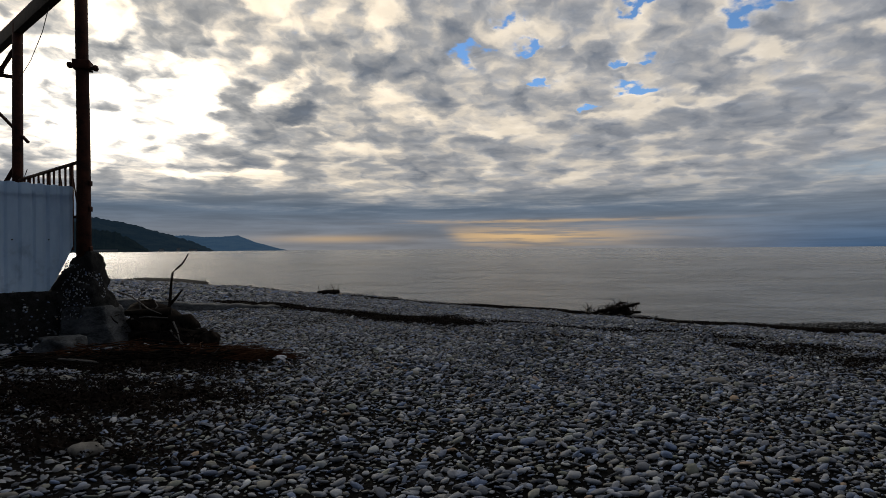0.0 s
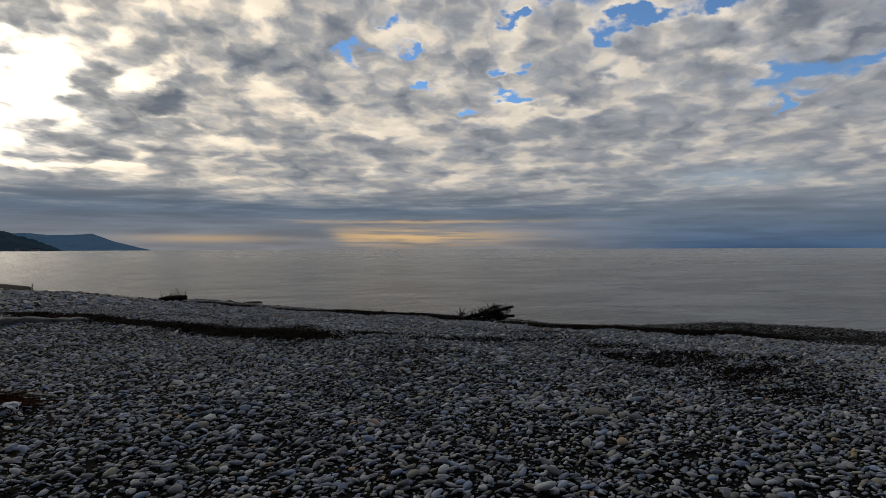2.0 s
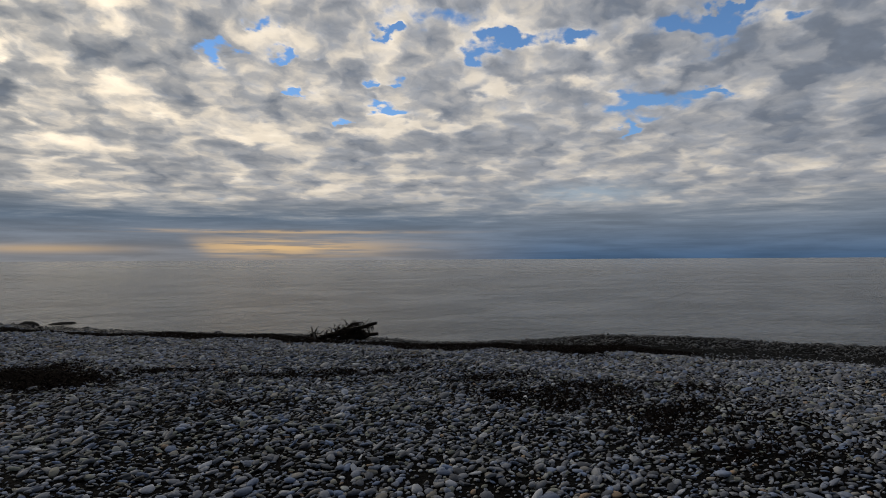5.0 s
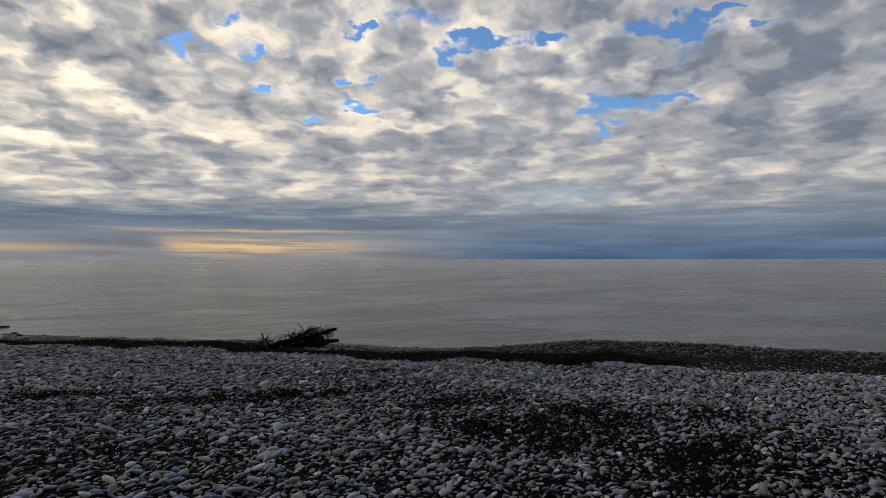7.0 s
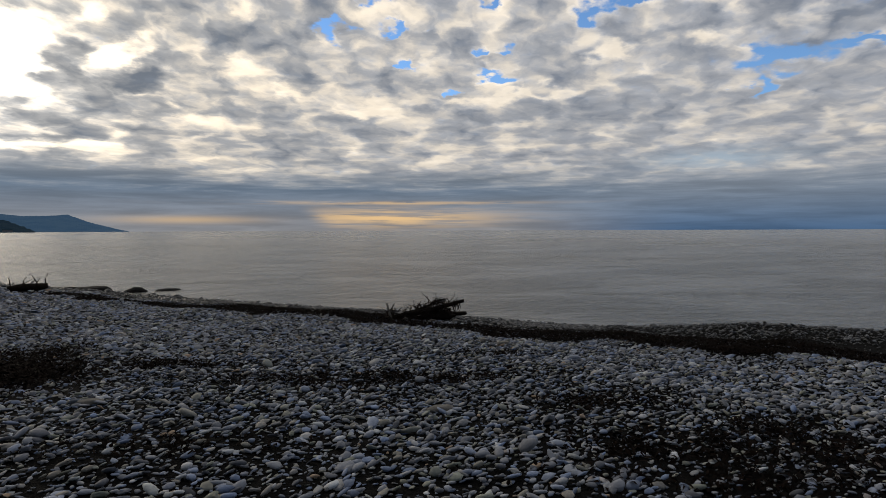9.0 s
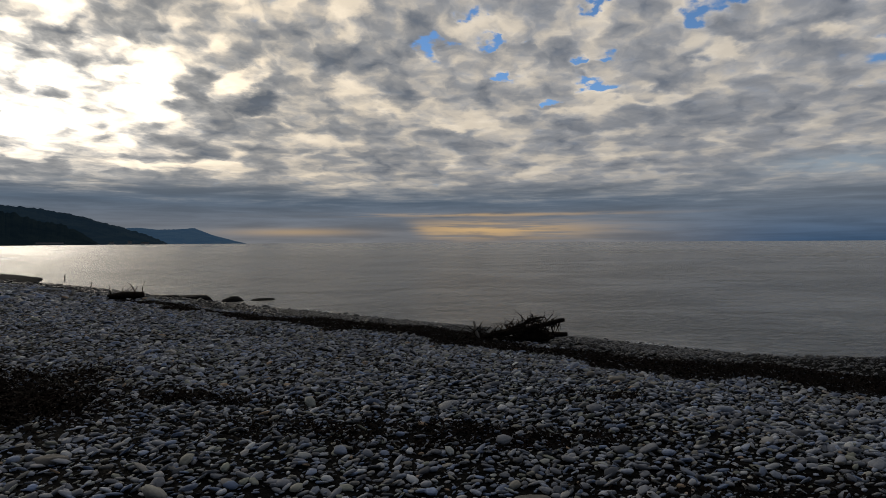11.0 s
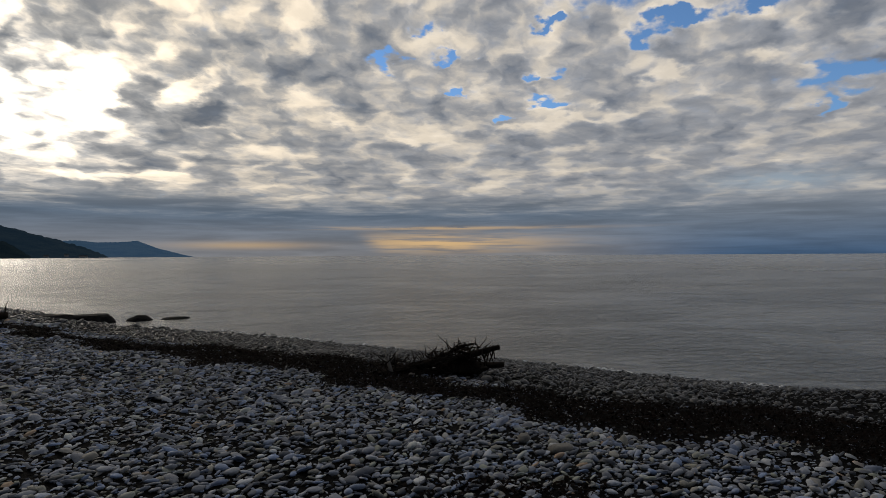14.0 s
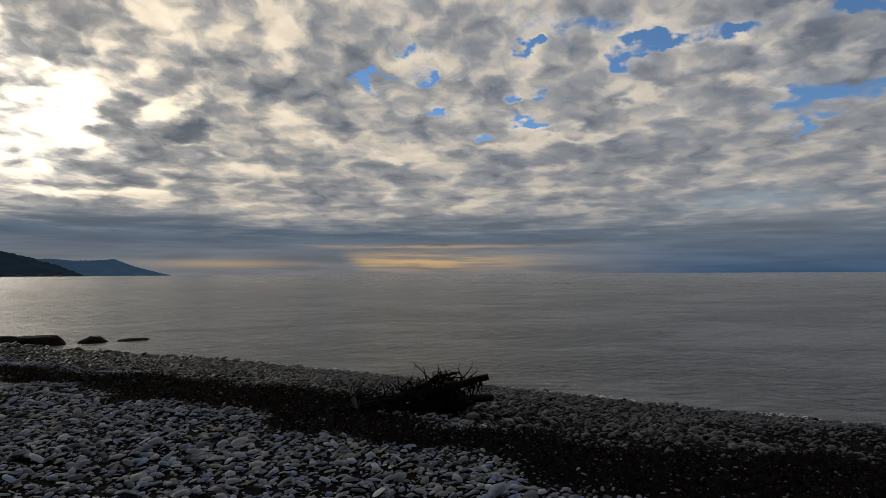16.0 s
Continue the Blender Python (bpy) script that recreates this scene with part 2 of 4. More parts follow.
def water_material():
    m, k, b = material("sea_water")
    pos = k.node("ShaderNodeNewGeometry").outputs["Position"]
    mp = k.node("ShaderNodeMapping")
    k.put(mp.inputs["Vector"], pos)
    mp.inputs["Rotation"].default_value = (0, 0, radians(25))
    mp.inputs["Scale"].default_value = (0.6, 0.9, 1.0)
    calm = k.step(k.noise(mp.outputs[0], 0.16, 4.0, 0.6, 0.4), 0.38, 0.62, 0.35, 1.25)
    fine = k.mul(k.noise(mp.outputs[0], 3.0, 5.0, 0.62, 0.9), calm)
    mid = k.noise(mp.outputs[0], 0.45, 3.0, 0.55, 0.3)
    swell = k.noise(mp.outputs[0], 0.05, 3.0, 0.5, 0.2)
    far = k.node("ShaderNodeVectorMath", operation="LENGTH")
    k.put(far.inputs[0], pos)
    out = k.step(far.outputs["Value"], 25.0, 420.0, 1.7, 0.25)
    b.inputs["Base Color"].default_value = (0.19, 0.19, 0.175, 1)
    b.inputs["IOR"].default_value = 1.33
    k.put(b.inputs["Roughness"], k.step(k.noise(mp.outputs[0], 0.012, 4.0, 0.6, 0.5), 0.35, 0.7, 0.20, 0.31))
    bump(k, b, k.mul(k.add(k.mul(fine, 0.20), k.mul(mid, 0.30), k.mul(swell, 0.4)), out), 1.0, 1.0)
    return m


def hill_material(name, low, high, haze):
    """Far wooded land; the haze of distance is painted on as a faint blue glow."""
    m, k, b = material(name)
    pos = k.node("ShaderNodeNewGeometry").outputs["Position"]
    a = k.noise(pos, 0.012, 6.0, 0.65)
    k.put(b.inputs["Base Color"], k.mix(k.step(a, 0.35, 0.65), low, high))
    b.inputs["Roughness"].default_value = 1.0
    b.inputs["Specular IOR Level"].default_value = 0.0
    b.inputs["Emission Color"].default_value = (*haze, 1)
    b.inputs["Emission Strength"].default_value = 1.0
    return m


STONE = stone_material("beach_stone", False, False)
STONE_WET = stone_material("wet_beach_stone", False, True)
STONE_ONE = stone_material("single_beach_stone", True, False)
def grit_material():
    """Grit under the stones, blackened for the shade in the gaps; further off the same stones, too small to lay, as a
    mottled grey.
    """
    m, k, b = material("gap_shade_grit")
    pos = k.node("ShaderNodeNewGeometry").outputs["Position"]
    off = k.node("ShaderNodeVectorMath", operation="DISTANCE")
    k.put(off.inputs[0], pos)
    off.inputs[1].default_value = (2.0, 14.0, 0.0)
    v = k.node("ShaderNodeTexVoronoi")
    k.put(v.inputs["Vector"], pos)
    v.inputs["Scale"].default_value = 9.0
    grain = k.noise(pos, 40.0, 5.0, 0.6)
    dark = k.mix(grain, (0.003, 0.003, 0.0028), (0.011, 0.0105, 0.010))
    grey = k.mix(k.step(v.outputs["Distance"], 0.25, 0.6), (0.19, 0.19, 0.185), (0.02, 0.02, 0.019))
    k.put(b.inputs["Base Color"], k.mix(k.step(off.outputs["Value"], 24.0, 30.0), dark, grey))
    b.inputs["Roughness"].default_value = 0.9
    b.inputs["Specular IOR Level"].default_value = 0.04
    bump(k, b, k.add(grain, k.mul(v.outputs["Distance"], -1.0)), 0.8, 0.03)
    return m


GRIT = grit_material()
WEED = plain_material("dry_seaweed", (0.003, 0.0024, 0.002), (0.011, 0.006, 0.0042), 5.0, 0.85, 0.4, 0.004, gloss=0.04)
BARK = plain_material("dark_driftwood", (0.010, 0.008, 0.0065), (0.035, 0.027, 0.021), 8.0, 0.85, 0.8, 0.008, stretch=(1, 1, 0.4), gloss=0.04)
PALE_WOOD = plain_material("bleached_wood", (0.10, 0.09, 0.08), (0.26, 0.235, 0.205), 14.0, 0.8, 0.5, 0.004)
REED = plain_material("red_brown_reed", (0.05, 0.022, 0.012), (0.16, 0.075, 0.04), 10.0, 0.8, 0.3, 0.003, gloss=0.04)
RUST = plain_material("rusty_steel", (0.018, 0.008, 0.006), (0.085, 0.028, 0.016), 6.0, 0.75, 0.6, 0.006, metal=0.2)
BLACK_STEEL = plain_material("dark_painted_steel", (0.012, 0.010, 0.009), (0.045, 0.028, 0.02), 6.0, 0.7, 0.5, 0.004)
# pale paint with the blue of the sky light put into its colour
SHEET = plain_material("sky_tinted_painted_sheet", (0.42, 0.54, 0.70), (0.53, 0.64, 0.78), 2.0, 0.5, 0.15, 0.003, second=(0.36, 0.45, 0.58), stretch=(1, 1, 0.3))
PLASTER = plain_material("weathered_plaster", (0.025, 0.026, 0.027), (0.15, 0.155, 0.158), 4.0, 0.85, 0.9, 0.03, stretch=(1, 1, 2.2))
RUBBLE = plain_material("rubble_concrete", (0.012, 0.012, 0.0115), (0.05, 0.048, 0.045), 8.0, 0.9, 1.0, 0.03, gloss=0.04)
ROCK = plain_material("wet_dark_rock", (0.008, 0.008, 0.008), (0.025, 0.024, 0.023), 3.0, 0.8, 0.8, 0.03, gloss=0.04)
SEA_WATER = water_material()
FOAM = plain_material("sea_foam", (0.55, 0.58, 0.58), (0.8, 0.8, 0.8), 20.0, 0.6, 0.5, 0.01)
PLASTIC = plain_material("white_plastic", (0.6, 0.6, 0.64), (0.78, 0.78, 0.8), 20.0, 0.4, 0.4, 0.01)
ROPE = plain_material("dark_cable", (0.02, 0.02, 0.02), (0.05, 0.045, 0.04), 30.0, 0.7, 0.2, 0.001)
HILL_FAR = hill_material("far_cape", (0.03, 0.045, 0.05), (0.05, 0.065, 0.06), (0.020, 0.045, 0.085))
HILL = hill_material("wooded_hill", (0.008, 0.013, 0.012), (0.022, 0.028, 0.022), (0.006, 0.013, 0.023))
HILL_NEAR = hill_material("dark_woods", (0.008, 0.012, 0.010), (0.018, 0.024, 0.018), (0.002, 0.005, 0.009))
BOULDER = plain_material("brown_grey_boulder", (0.13, 0.122, 0.108), (0.24, 0.225, 0.20), 9.0, 0.7, 0.6, 0.006, gloss=0.12)
HOUSE_WALL = plain_material("pale_house_wall", (0.25, 0.25, 0.25), (0.4, 0.4, 0.4), 0.2, 0.8, 0.1, 0.01)


# ---- building blocks ----
def mesh_of(bm, name, mat, smooth=True):
    me = bpy.data.meshes.new(name)
    bmesh.ops.recalc_face_normals(bm, faces=bm.faces)
    bm.to_mesh(me)
    bm.free()
    me.materials.append(mat)
    me.polygons.foreach_set("use_smooth", [smooth] * len(me.polygons))
    return me


def part(name, bm, mat, parent, label="", smooth=True):
    ob = new(name, mesh_of(bm, name, mat, smooth))
    ob.parent = parent
    return tagged(ob, label)


def thing(name, at, label, category, group="", turn=0.0):
    ob = new(name)
    ob.matrix_basis = pose(*at, 0, 0, turn)
    return tagged(ob, label, category, group)


def tube(bm, pts, radii, sides=8, rough=0.0, rng=None):
    """A closed tube through pts with a radius at each."""
    rings = []
    pts = [Vector(p) for p in pts]
    for i, p in enumerate(pts):
        d = (pts[min(i + 1, len(pts) - 1)] - pts[max(i - 1, 0)]).normalized()
        a = d.orthogonal().normalized() if abs(d.z) > 0.95 else d.cross(Vector((0, 0, 1))).normalized()
        b = d.cross(a)
        ring = []
        for j in range(sides):
            r = radii[i] * (1 + (rng.uniform(-rough, rough) if rng else 0))
            ang = 2 * math.pi * j / sides
            ring.append(bm.verts.new(p + (a * math.cos(ang) + b * math.sin(ang)) * r))
        rings.append(ring)
    for r0, r1 in zip(rings, rings[1:]):
        for j in range(sides):
            bm.faces.new((r0[j], r0[(j + 1) % sides], r1[(j + 1) % sides], r1[j]))
    bm.faces.new(rings[0])
    bm.faces.new(rings[-1][::-1])


def box(bm, size, m=Matrix(), bevel=0.0):
    g = bmesh.ops.create_cube(bm, size=1.0, matrix=m @ Matrix.Diagonal((*size, 1)))
    if bevel:
        edges = list({e for v in g["verts"] for e in v.link_edges})
        bmesh.ops.bevel(bm, geom=edges, offset=bevel, segments=2, affect="EDGES", profile=0.6)


def beam(bm, a, b, w, h, bevel=0.0):
    """A bar of w x h from a to b."""
    a, b = Vector(a), Vector(b)
    d = b - a
    m = Matrix.Translation((a + b) / 2) @ d.to_track_quat("Y", "Z").to_matrix().to_4x4()
    box(bm, (w, d.length, h), m, bevel)


def roughen(bm, amount, scale, seed=0.0):
    for v in bm.verts:
        v.co += noise.noise_vector(v.co * scale + Vector((seed, 0, 0))) * amount


def lump(bm, at, size, rough, seed, flat=0.0, level=3):
    """An uneven rounded mass."""
    s = bmesh.ops.create_icosphere(bm, subdivisions=level, radius=1.0)
    for v in s["verts"]:
        n = noise.noise_vector(v.co * 1.3 + Vector((seed, seed, 0))) * rough + noise.noise_vector(v.co * 3.7 + Vector((0, seed, 0))) * rough * 0.4
        c = v.co + n
        if flat:
            c.z = min(c.z, flat + 0.06 * n.x)
        v.co = Vector((c.x * size[0], c.y * size[1], c.z * size[2])) + Vector(at)


# ---- the beach ----
SHORE = Vector((0.614, 0.789, 0))      # down the beach, to the sea
ALONG = Vector((0.789, -0.614, 0))     # along the water
# from s = -15 back: an unseen rise, added to block sky light
PROFILE_S = [-3000, -70, -30, -19, -15, -10, -2, 2, 6, 7.7, 9.1, 12.3, 14.5, 16, 17.7, 19.4, 24.2, 30, 60, 5000]
PROFILE_Z = [60, 40, 14, 4, .62, .56, .41, .28, .11, .07, .03, -.145, -.29, -.39, -.55, -.75, -1.52, -2.5, -8, -30]


def ground_z(x, y):
    """Height of the beach and of the rise added behind it, for numbers or arrays."""
    s, u = 0.614 * x + 0.789 * y, 0.789 * x - 0.614 * y
    z = np.interp(s, PROFILE_S, PROFILE_Z)
    near = np.clip((60 - np.abs(u)) / 30, 0, 1) * np.clip((24 - s) / 6, 0, 1) * np.clip((s + 30) / 20, 0, 1)
    wave = 0.022 * np.sin(1.3 * x + 0.6 * y) + 0.018 * np.sin(0.9 * y - 1.7 * x + 1.0) + 0.012 * np.sin(2.9 * x + 2.3 * y + 2.0)
    cusp = 0.05 * np.sin(u * 0.55 + 0.8) * np.exp(-((s - 19.5) / 3.0) ** 2)
    rise = np.clip((u + 6.0) / 6.5, 0, 1)
    z = z + 0.33 * rise * rise * (3 - 2 * rise) * np.exp(-((s - 20.6) / 1.3) ** 2) * np.clip((60 - u) / 30, 0, 1)
    z = z - 0.25 * np.exp(-((u + 27) / 7) ** 2) * np.clip((s - 18.8) / 3, 0, 1)
    return z + near * wave + cusp * np.clip((60 - np.abs(u)) / 30, 0, 1)


def gz(x, y):
    return float(ground_z(np.float64(x), np.float64(y)))


def grid_axis(lo, hi, fine, ends):
    inner = list(np.arange(lo, hi + 1e-6, fine))
    below = [lo - e for e in ends][::-1]
    return np.array(below + inner + [hi + e for e in ends])


def fill_mesh(name, verts, tris, mat, smooth=True):
    me = bpy.data.meshes.new(name)
    me.vertices.add(len(verts))
    me.vertices.foreach_set("co", np.asarray(verts, np.float32).ravel())
    n = len(tris)
    me.loops.add(n * 3)
    me.loops.foreach_set("vertex_index", np.asarray(tris, np.int32).ravel())
    me.polygons.add(n)
    me.polygons.foreach_set("loop_start", np.arange(n, dtype=np.int32) * 3)
    me.polygons.foreach_set("use_smooth", np.full(n, smooth))
    me.update(calc_edges=True)
    me.validate()
    me.materials.append(mat)
    return me


def sheet(name, us, ss, height, mat):
    u, s = np.meshgrid(us, ss)
    x, y = 0.789 * u + 0.614 * s, -0.614 * u + 0.789 * s
    verts = np.stack([x, y, height(x, y)], -1).reshape(-1, 3)
    c = len(us)
    i = (np.arange(len(ss) - 1)[:, None] * c + np.arange(c - 1)[None]).ravel()
    tris = np.concatenate([np.stack([i, i + 1, i + c + 1], -1), np.stack([i, i + c + 1, i + c], -1)])
    return fill_mesh(name, verts, tris, mat)


STEPS = [2, 5, 10, 20, 45, 100, 250, 700, 2000, 4000]
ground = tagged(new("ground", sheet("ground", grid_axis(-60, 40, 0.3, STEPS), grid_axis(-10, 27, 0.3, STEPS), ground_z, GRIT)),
                "pebble beach sloping down to the sea, gap shade painted into its grit, added rise behind", "beach", kind="structure")
water = tagged(new("water", sheet("water", grid_axis(-60, 60, 4, STEPS), np.concatenate([[18.0], np.arange(22, 60, 2.0), 60 + np.array(STEPS)]),
                                  lambda x, y: np.full(x.shape, SEA), SEA_WATER)),
               "calm grey sea with fine ripples under a cloudy sky", "sea", kind="structure")


# ---- far land across the bay ----
def ridge(name, mat, label, dist, deep, azs, els, bumps, seed):
    """Wooded land whose skyline has the heights els (degrees) at the bearings azs (degrees)."""
    na, nv = 400, 14
    az = np.linspace(azs[0], azs[-1], na)
    crest = np.interp(az, azs, els)
    rng = np.random.default_rng(seed)
    trees = np.interp(az, np.linspace(azs[0], azs[-1], 200), rng.uniform(-1, 1, 200)) * bumps
    lean = np.interp(az, np.linspace(azs[0], azs[-1], 17), rng.uniform(-1, 1, 17))
    v = np.linspace(0, 1, nv)
    shape = np.interp(v, [0, 0.06, 0.6, 1], [0, 0.03, 1, 0.35])
    r = dist + deep * v[:, None] + deep * 0.06 * lean[None] * v[:, None]
    folds = rng.uniform(-1, 1, (nv, na)) * bumps * 0.5
    h = np.tan(np.radians(np.maximum(crest + trees * (crest > 0.15), 0.0)))[None] * r * shape[:, None]
    h += folds * (v[:, None] > 0.1) * (v[:, None] < 0.9) * np.minimum(h, 1) * 8
    a = np.radians(az)[None]
    verts = np.stack([r * np.sin(a), r * np.cos(a), h + SEA - 0.3 + 3.4 * shape[:, None]], -1).reshape(-1, 3)
    i = (np.arange(nv - 1)[:, None] * na + np.arange(na - 1)[None]).ravel()
    tris = np.concatenate([np.stack([i, i + 1, i + na + 1], -1), np.stack([i, i + na + 1, i + na], -1)])
    return tagged(new(name, fill_mesh(name, verts, tris, mat, False)), label, "hill", kind="structure")


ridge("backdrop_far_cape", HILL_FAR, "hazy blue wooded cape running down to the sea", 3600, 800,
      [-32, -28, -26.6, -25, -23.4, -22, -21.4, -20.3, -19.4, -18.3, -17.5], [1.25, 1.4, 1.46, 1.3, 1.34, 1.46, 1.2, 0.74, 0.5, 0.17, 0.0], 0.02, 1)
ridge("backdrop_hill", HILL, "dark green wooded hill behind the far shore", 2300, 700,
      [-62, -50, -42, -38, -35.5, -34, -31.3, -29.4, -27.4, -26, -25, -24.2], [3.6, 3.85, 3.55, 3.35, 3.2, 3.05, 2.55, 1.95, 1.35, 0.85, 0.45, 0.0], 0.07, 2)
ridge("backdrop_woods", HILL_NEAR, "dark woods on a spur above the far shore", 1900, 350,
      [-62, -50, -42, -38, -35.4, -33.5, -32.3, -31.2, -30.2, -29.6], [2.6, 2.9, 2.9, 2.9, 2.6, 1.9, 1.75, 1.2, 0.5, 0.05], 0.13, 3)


def shore_house(bearing, dist, wide, tall, label):
    x, y = dist * math.sin(radians(bearing)), dist * math.cos(radians(bearing))
    h = thing("house", (x, y, SEA + 3), label, "house", "houses on the far shore", -bearing)
    bm = bmesh.new()
    box(bm, (wide, 8, tall), pose(0, 0, tall / 2))
    part("wall", bm, HOUSE_WALL, h, smooth=False)
    bm = bmesh.new()
    v = [bm.verts.new(p) for p in ((-wide / 2 - 1, -5, tall), (wide / 2 + 1, -5, tall), (wide / 2 + 1, 5, tall), (-wide / 2 - 1, 5, tall), (-wide / 2, 0, tall + 2), (wide / 2, 0, tall + 2))]
    for f in ((0, 1, 5, 4), (2, 3, 4, 5), (1, 2, 5), (3, 0, 4), (3, 2, 1, 0)):
        bm.faces.new([v[i] for i in f])
    part("roof", bm, HILL_NEAR, h, smooth=False)


shore_house(-33.0, 1870, 62, 5, "long pale low building on the far shore")
shore_house(-28.6, 2250, 14, 6, "small pale house on the far shore")
shore_house(-27.2, 2250, 12, 9, "pale house at the foot of the wooded hill")
shore_house(-26.0, 2260, 26, 5, "row of pale low houses on the far shore")


# ---- sea-washed rocks ----
def rock(at, size, turn, seed, flat, label, name="rock"):
    bm = bmesh.new()
    lump(bm, (0, 0, 0), size, 0.2, seed, flat)
    ob = new(name, mesh_of(bm, name, ROCK, False))
    ob.matrix_basis = pose(*at, 0, 0, turn)
    return tagged(ob, label, "rock", "rocks at the water's edge")


rock((-8.85, 36.0, SEA - 0.12), (1.1, 0.7, 0.85), 22, 2.0, 0.58, "flat-topped wet dark slab of rock in the shallows")
rock((-10.3, 35.0, SEA + 0.12), (1.15, 0.8, 0.7), 24, 5.0, 0.5, "low flat wet dark slab of rock at the water's edge")
rock((-6.95, 36.8, SEA - 0.17), (0.62, 0.5, 0.42), 30, 9.0, 0.0, "humped wet dark rock in the shallows")
rock((-5.6, 37.3, SEA - 0.10), (0.75, 0.5, 0.20), 30, 13.0, 0.0, "rock awash, barely above the water")
rock((-13.4, 34.6, SEA + 0.1), (1.0, 0.7, 0.5), 20, 17.0, 0.6, "low dark rock half buried in pebbles")

# dark spit of land low over the water, far down the beach
bm = bmesh.new()
lump(bm, (0, 0, 0), (7.5, 2.2, 0.5), 0.2, 3.0, 0.0, 4)
spit = new("stone_spit", mesh_of(bm, "stone_spit", RUBBLE))
spit.matrix_basis = pose(-27.0, 46.0, SEA + 0.55, 0, 0, -35)
tagged(spit, "low dark stone spit at the far end of the beach", "groyne")
for x, y, h in ((-31.0, 52.0, 0.7), (-26.5, 54.0, 0.8), (-22.0, 50.0, 0.5)):
    bm = bmesh.new()
    tube(bm, [(0, 0, -1.5), (0.02, 0, 0.2), (0.0, 0.01, h)], [0.05, 0.045, 0.04], 6)
    ob = new("mooring_stake", mesh_of(bm, "mooring_stake", BARK))
    ob.location = (x, y, SEA - 0.3)
    tagged(ob, "thin dark wooden stake standing in the water", "stake", "stakes in the water")


# ---- driftwood ----
def crooked(rng, a, d, length, n, bend, droop=0.0):
    """Points of a bent stick that starts at a and goes along d."""
    p, d = Vector(a), Vector(d).normalized()
    pts = [p.copy()]
    for i in range(n):
        d = (d + Vector((rng.uniform(-1, 1), rng.uniform(-1, 1), rng.uniform(-1, 1) - droop)) * bend).normalized()
        p = p + d * (length / n)
        pts.append(p.copy())
    return pts


def taper(n, r0, r1):
    return [r0 + (r1 - r0) * i / n for i in range(n + 1)]


def root_mass():
    """The uprooted stump near the water: trunk, log, and a tangle of roots."""
    rng = random.Random(11)
    x0, y0 = 5.25, 18.75
    stump = thing("driftwood_stump", (x0, y0, gz(x0, y0) + 0.05), "dark uprooted driftwood stump with a tangle of broken roots", "driftwood")
    bm = bmesh.new()
    tube(bm, [(-0.62, 0.05, 0.10), (-0.3, 0.02, 0.16), (0.05, 0, 0.22), (0.35, -0.05, 0.30), (0.62, -0.12, 0.39), (0.80, -0.17, 0.44)],
         [0.06, 0.07, 0.06, 0.052, 0.046, 0.04], 10, 0.1, rng)
    part("log", bm, BARK, stump)
    bm = bmesh.new()
    tube(bm, [(0.2, 0.2, 0.02), (0.5, 0.22, 0.05), (0.75, 0.24, 0.06), (0.96, 0.26, 0.06)], [0.06, 0.06, 0.055, 0.045], 10, 0.08, rng)
    part("log", bm, BARK, stump)
    bm = bmesh.new()
    lump(bm, (0.2, 0.06, 0.05), (0.42, 0.2, 0.13), 0.5, 4.0)
    lump(bm, (-0.6, 0.06, -0.03), (0.6, 0.2, 0.12), 0.5, 6.0)
    part("root_crown", bm, BARK, stump)
    bm = bmesh.new()
    tube(bm, [(-0.95, 0.12, 0.02), (-0.5, 0.1, 0.14), (-0.05, 0.1, 0.30), (0.18, 0.08, 0.43), (0.4, 0.05, 0.46)], [0.04, 0.045, 0.036, 0.028, 0.012], 8, 0.1, rng)
    part("trunk", bm, BARK, stump)
    for i in range(190):
        a = Vector((rng.triangular(-0.5, 0.62, 0.25), rng.uniform(-0.15, 0.2), 0.0))
        a.z = rng.uniform(0.06, 0.46 - 0.28 * abs(a.x - 0.25))
        d = Vector((rng.uniform(-1, 1), rng.uniform(-0.7, 0.7), rng.uniform(-0.3, 0.9)))
        n = rng.randint(5, 7)
        bm = bmesh.new()
        tube(bm, crooked(rng, a, d, rng.uniform(0.14, 0.34), n, 0.42, 0.12), taper(n, rng.uniform(0.007, 0.017), 0.0035), 6)
        part("root", bm, BARK, stump)
    for i in range(9):
        a = Vector((rng.uniform(0.3, 0.75), rng.uniform(-0.2, -0.02), rng.uniform(0.36, 0.46)))
        bm = bmesh.new()
        tube(bm, crooked(rng, a, (rng.uniform(-0.3, 0.3), -0.2, -1), rng.uniform(0.2, 0.34), 4, 0.2), taper(4, 0.016, 0.006), 6)
        part("root", bm, BARK, stump)
    for pts, r in (([(0.02, 0, 0.5), (-0.1, 0.02, 0.66), (-0.17, 0.02, 0.74), (-0.24, 0.03, 0.84)], 0.012),
                   ([(0.42, 0, 0.46), (0.52, 0.0, 0.58), (0.6, 0.01, 0.7), (0.62, 0.01, 0.84)], 0.013),
                   ([(-0.1, 0, 0.3), (0.0, -0.02, 0.5), (0.13, -0.02, 0.62), (0.3, 0, 0.66)], 0.022),
                   ([(0.1, 0, 0.5), (0.13, 0, 0.66), (0.12, 0.01, 0.79)], 0.016),
                   ([(-0.52, 0.02, 0.2), (-0.5, 0.0, 0.38), (-0.56, 0.0, 0.46), (-0.62, 0, 0.44)], 0.014),
                   ([(-0.4, 0.02, 0.2), (-0.38, 0.0, 0.36), (-0.42, 0.0, 0.5)], 0.012),
                   ([(-0.72, 0.02, 0.1), (-0.68, 0.0, 0.28), (-0.74, 0.0, 0.36)], 0.010)):
        bm = bmesh.new()
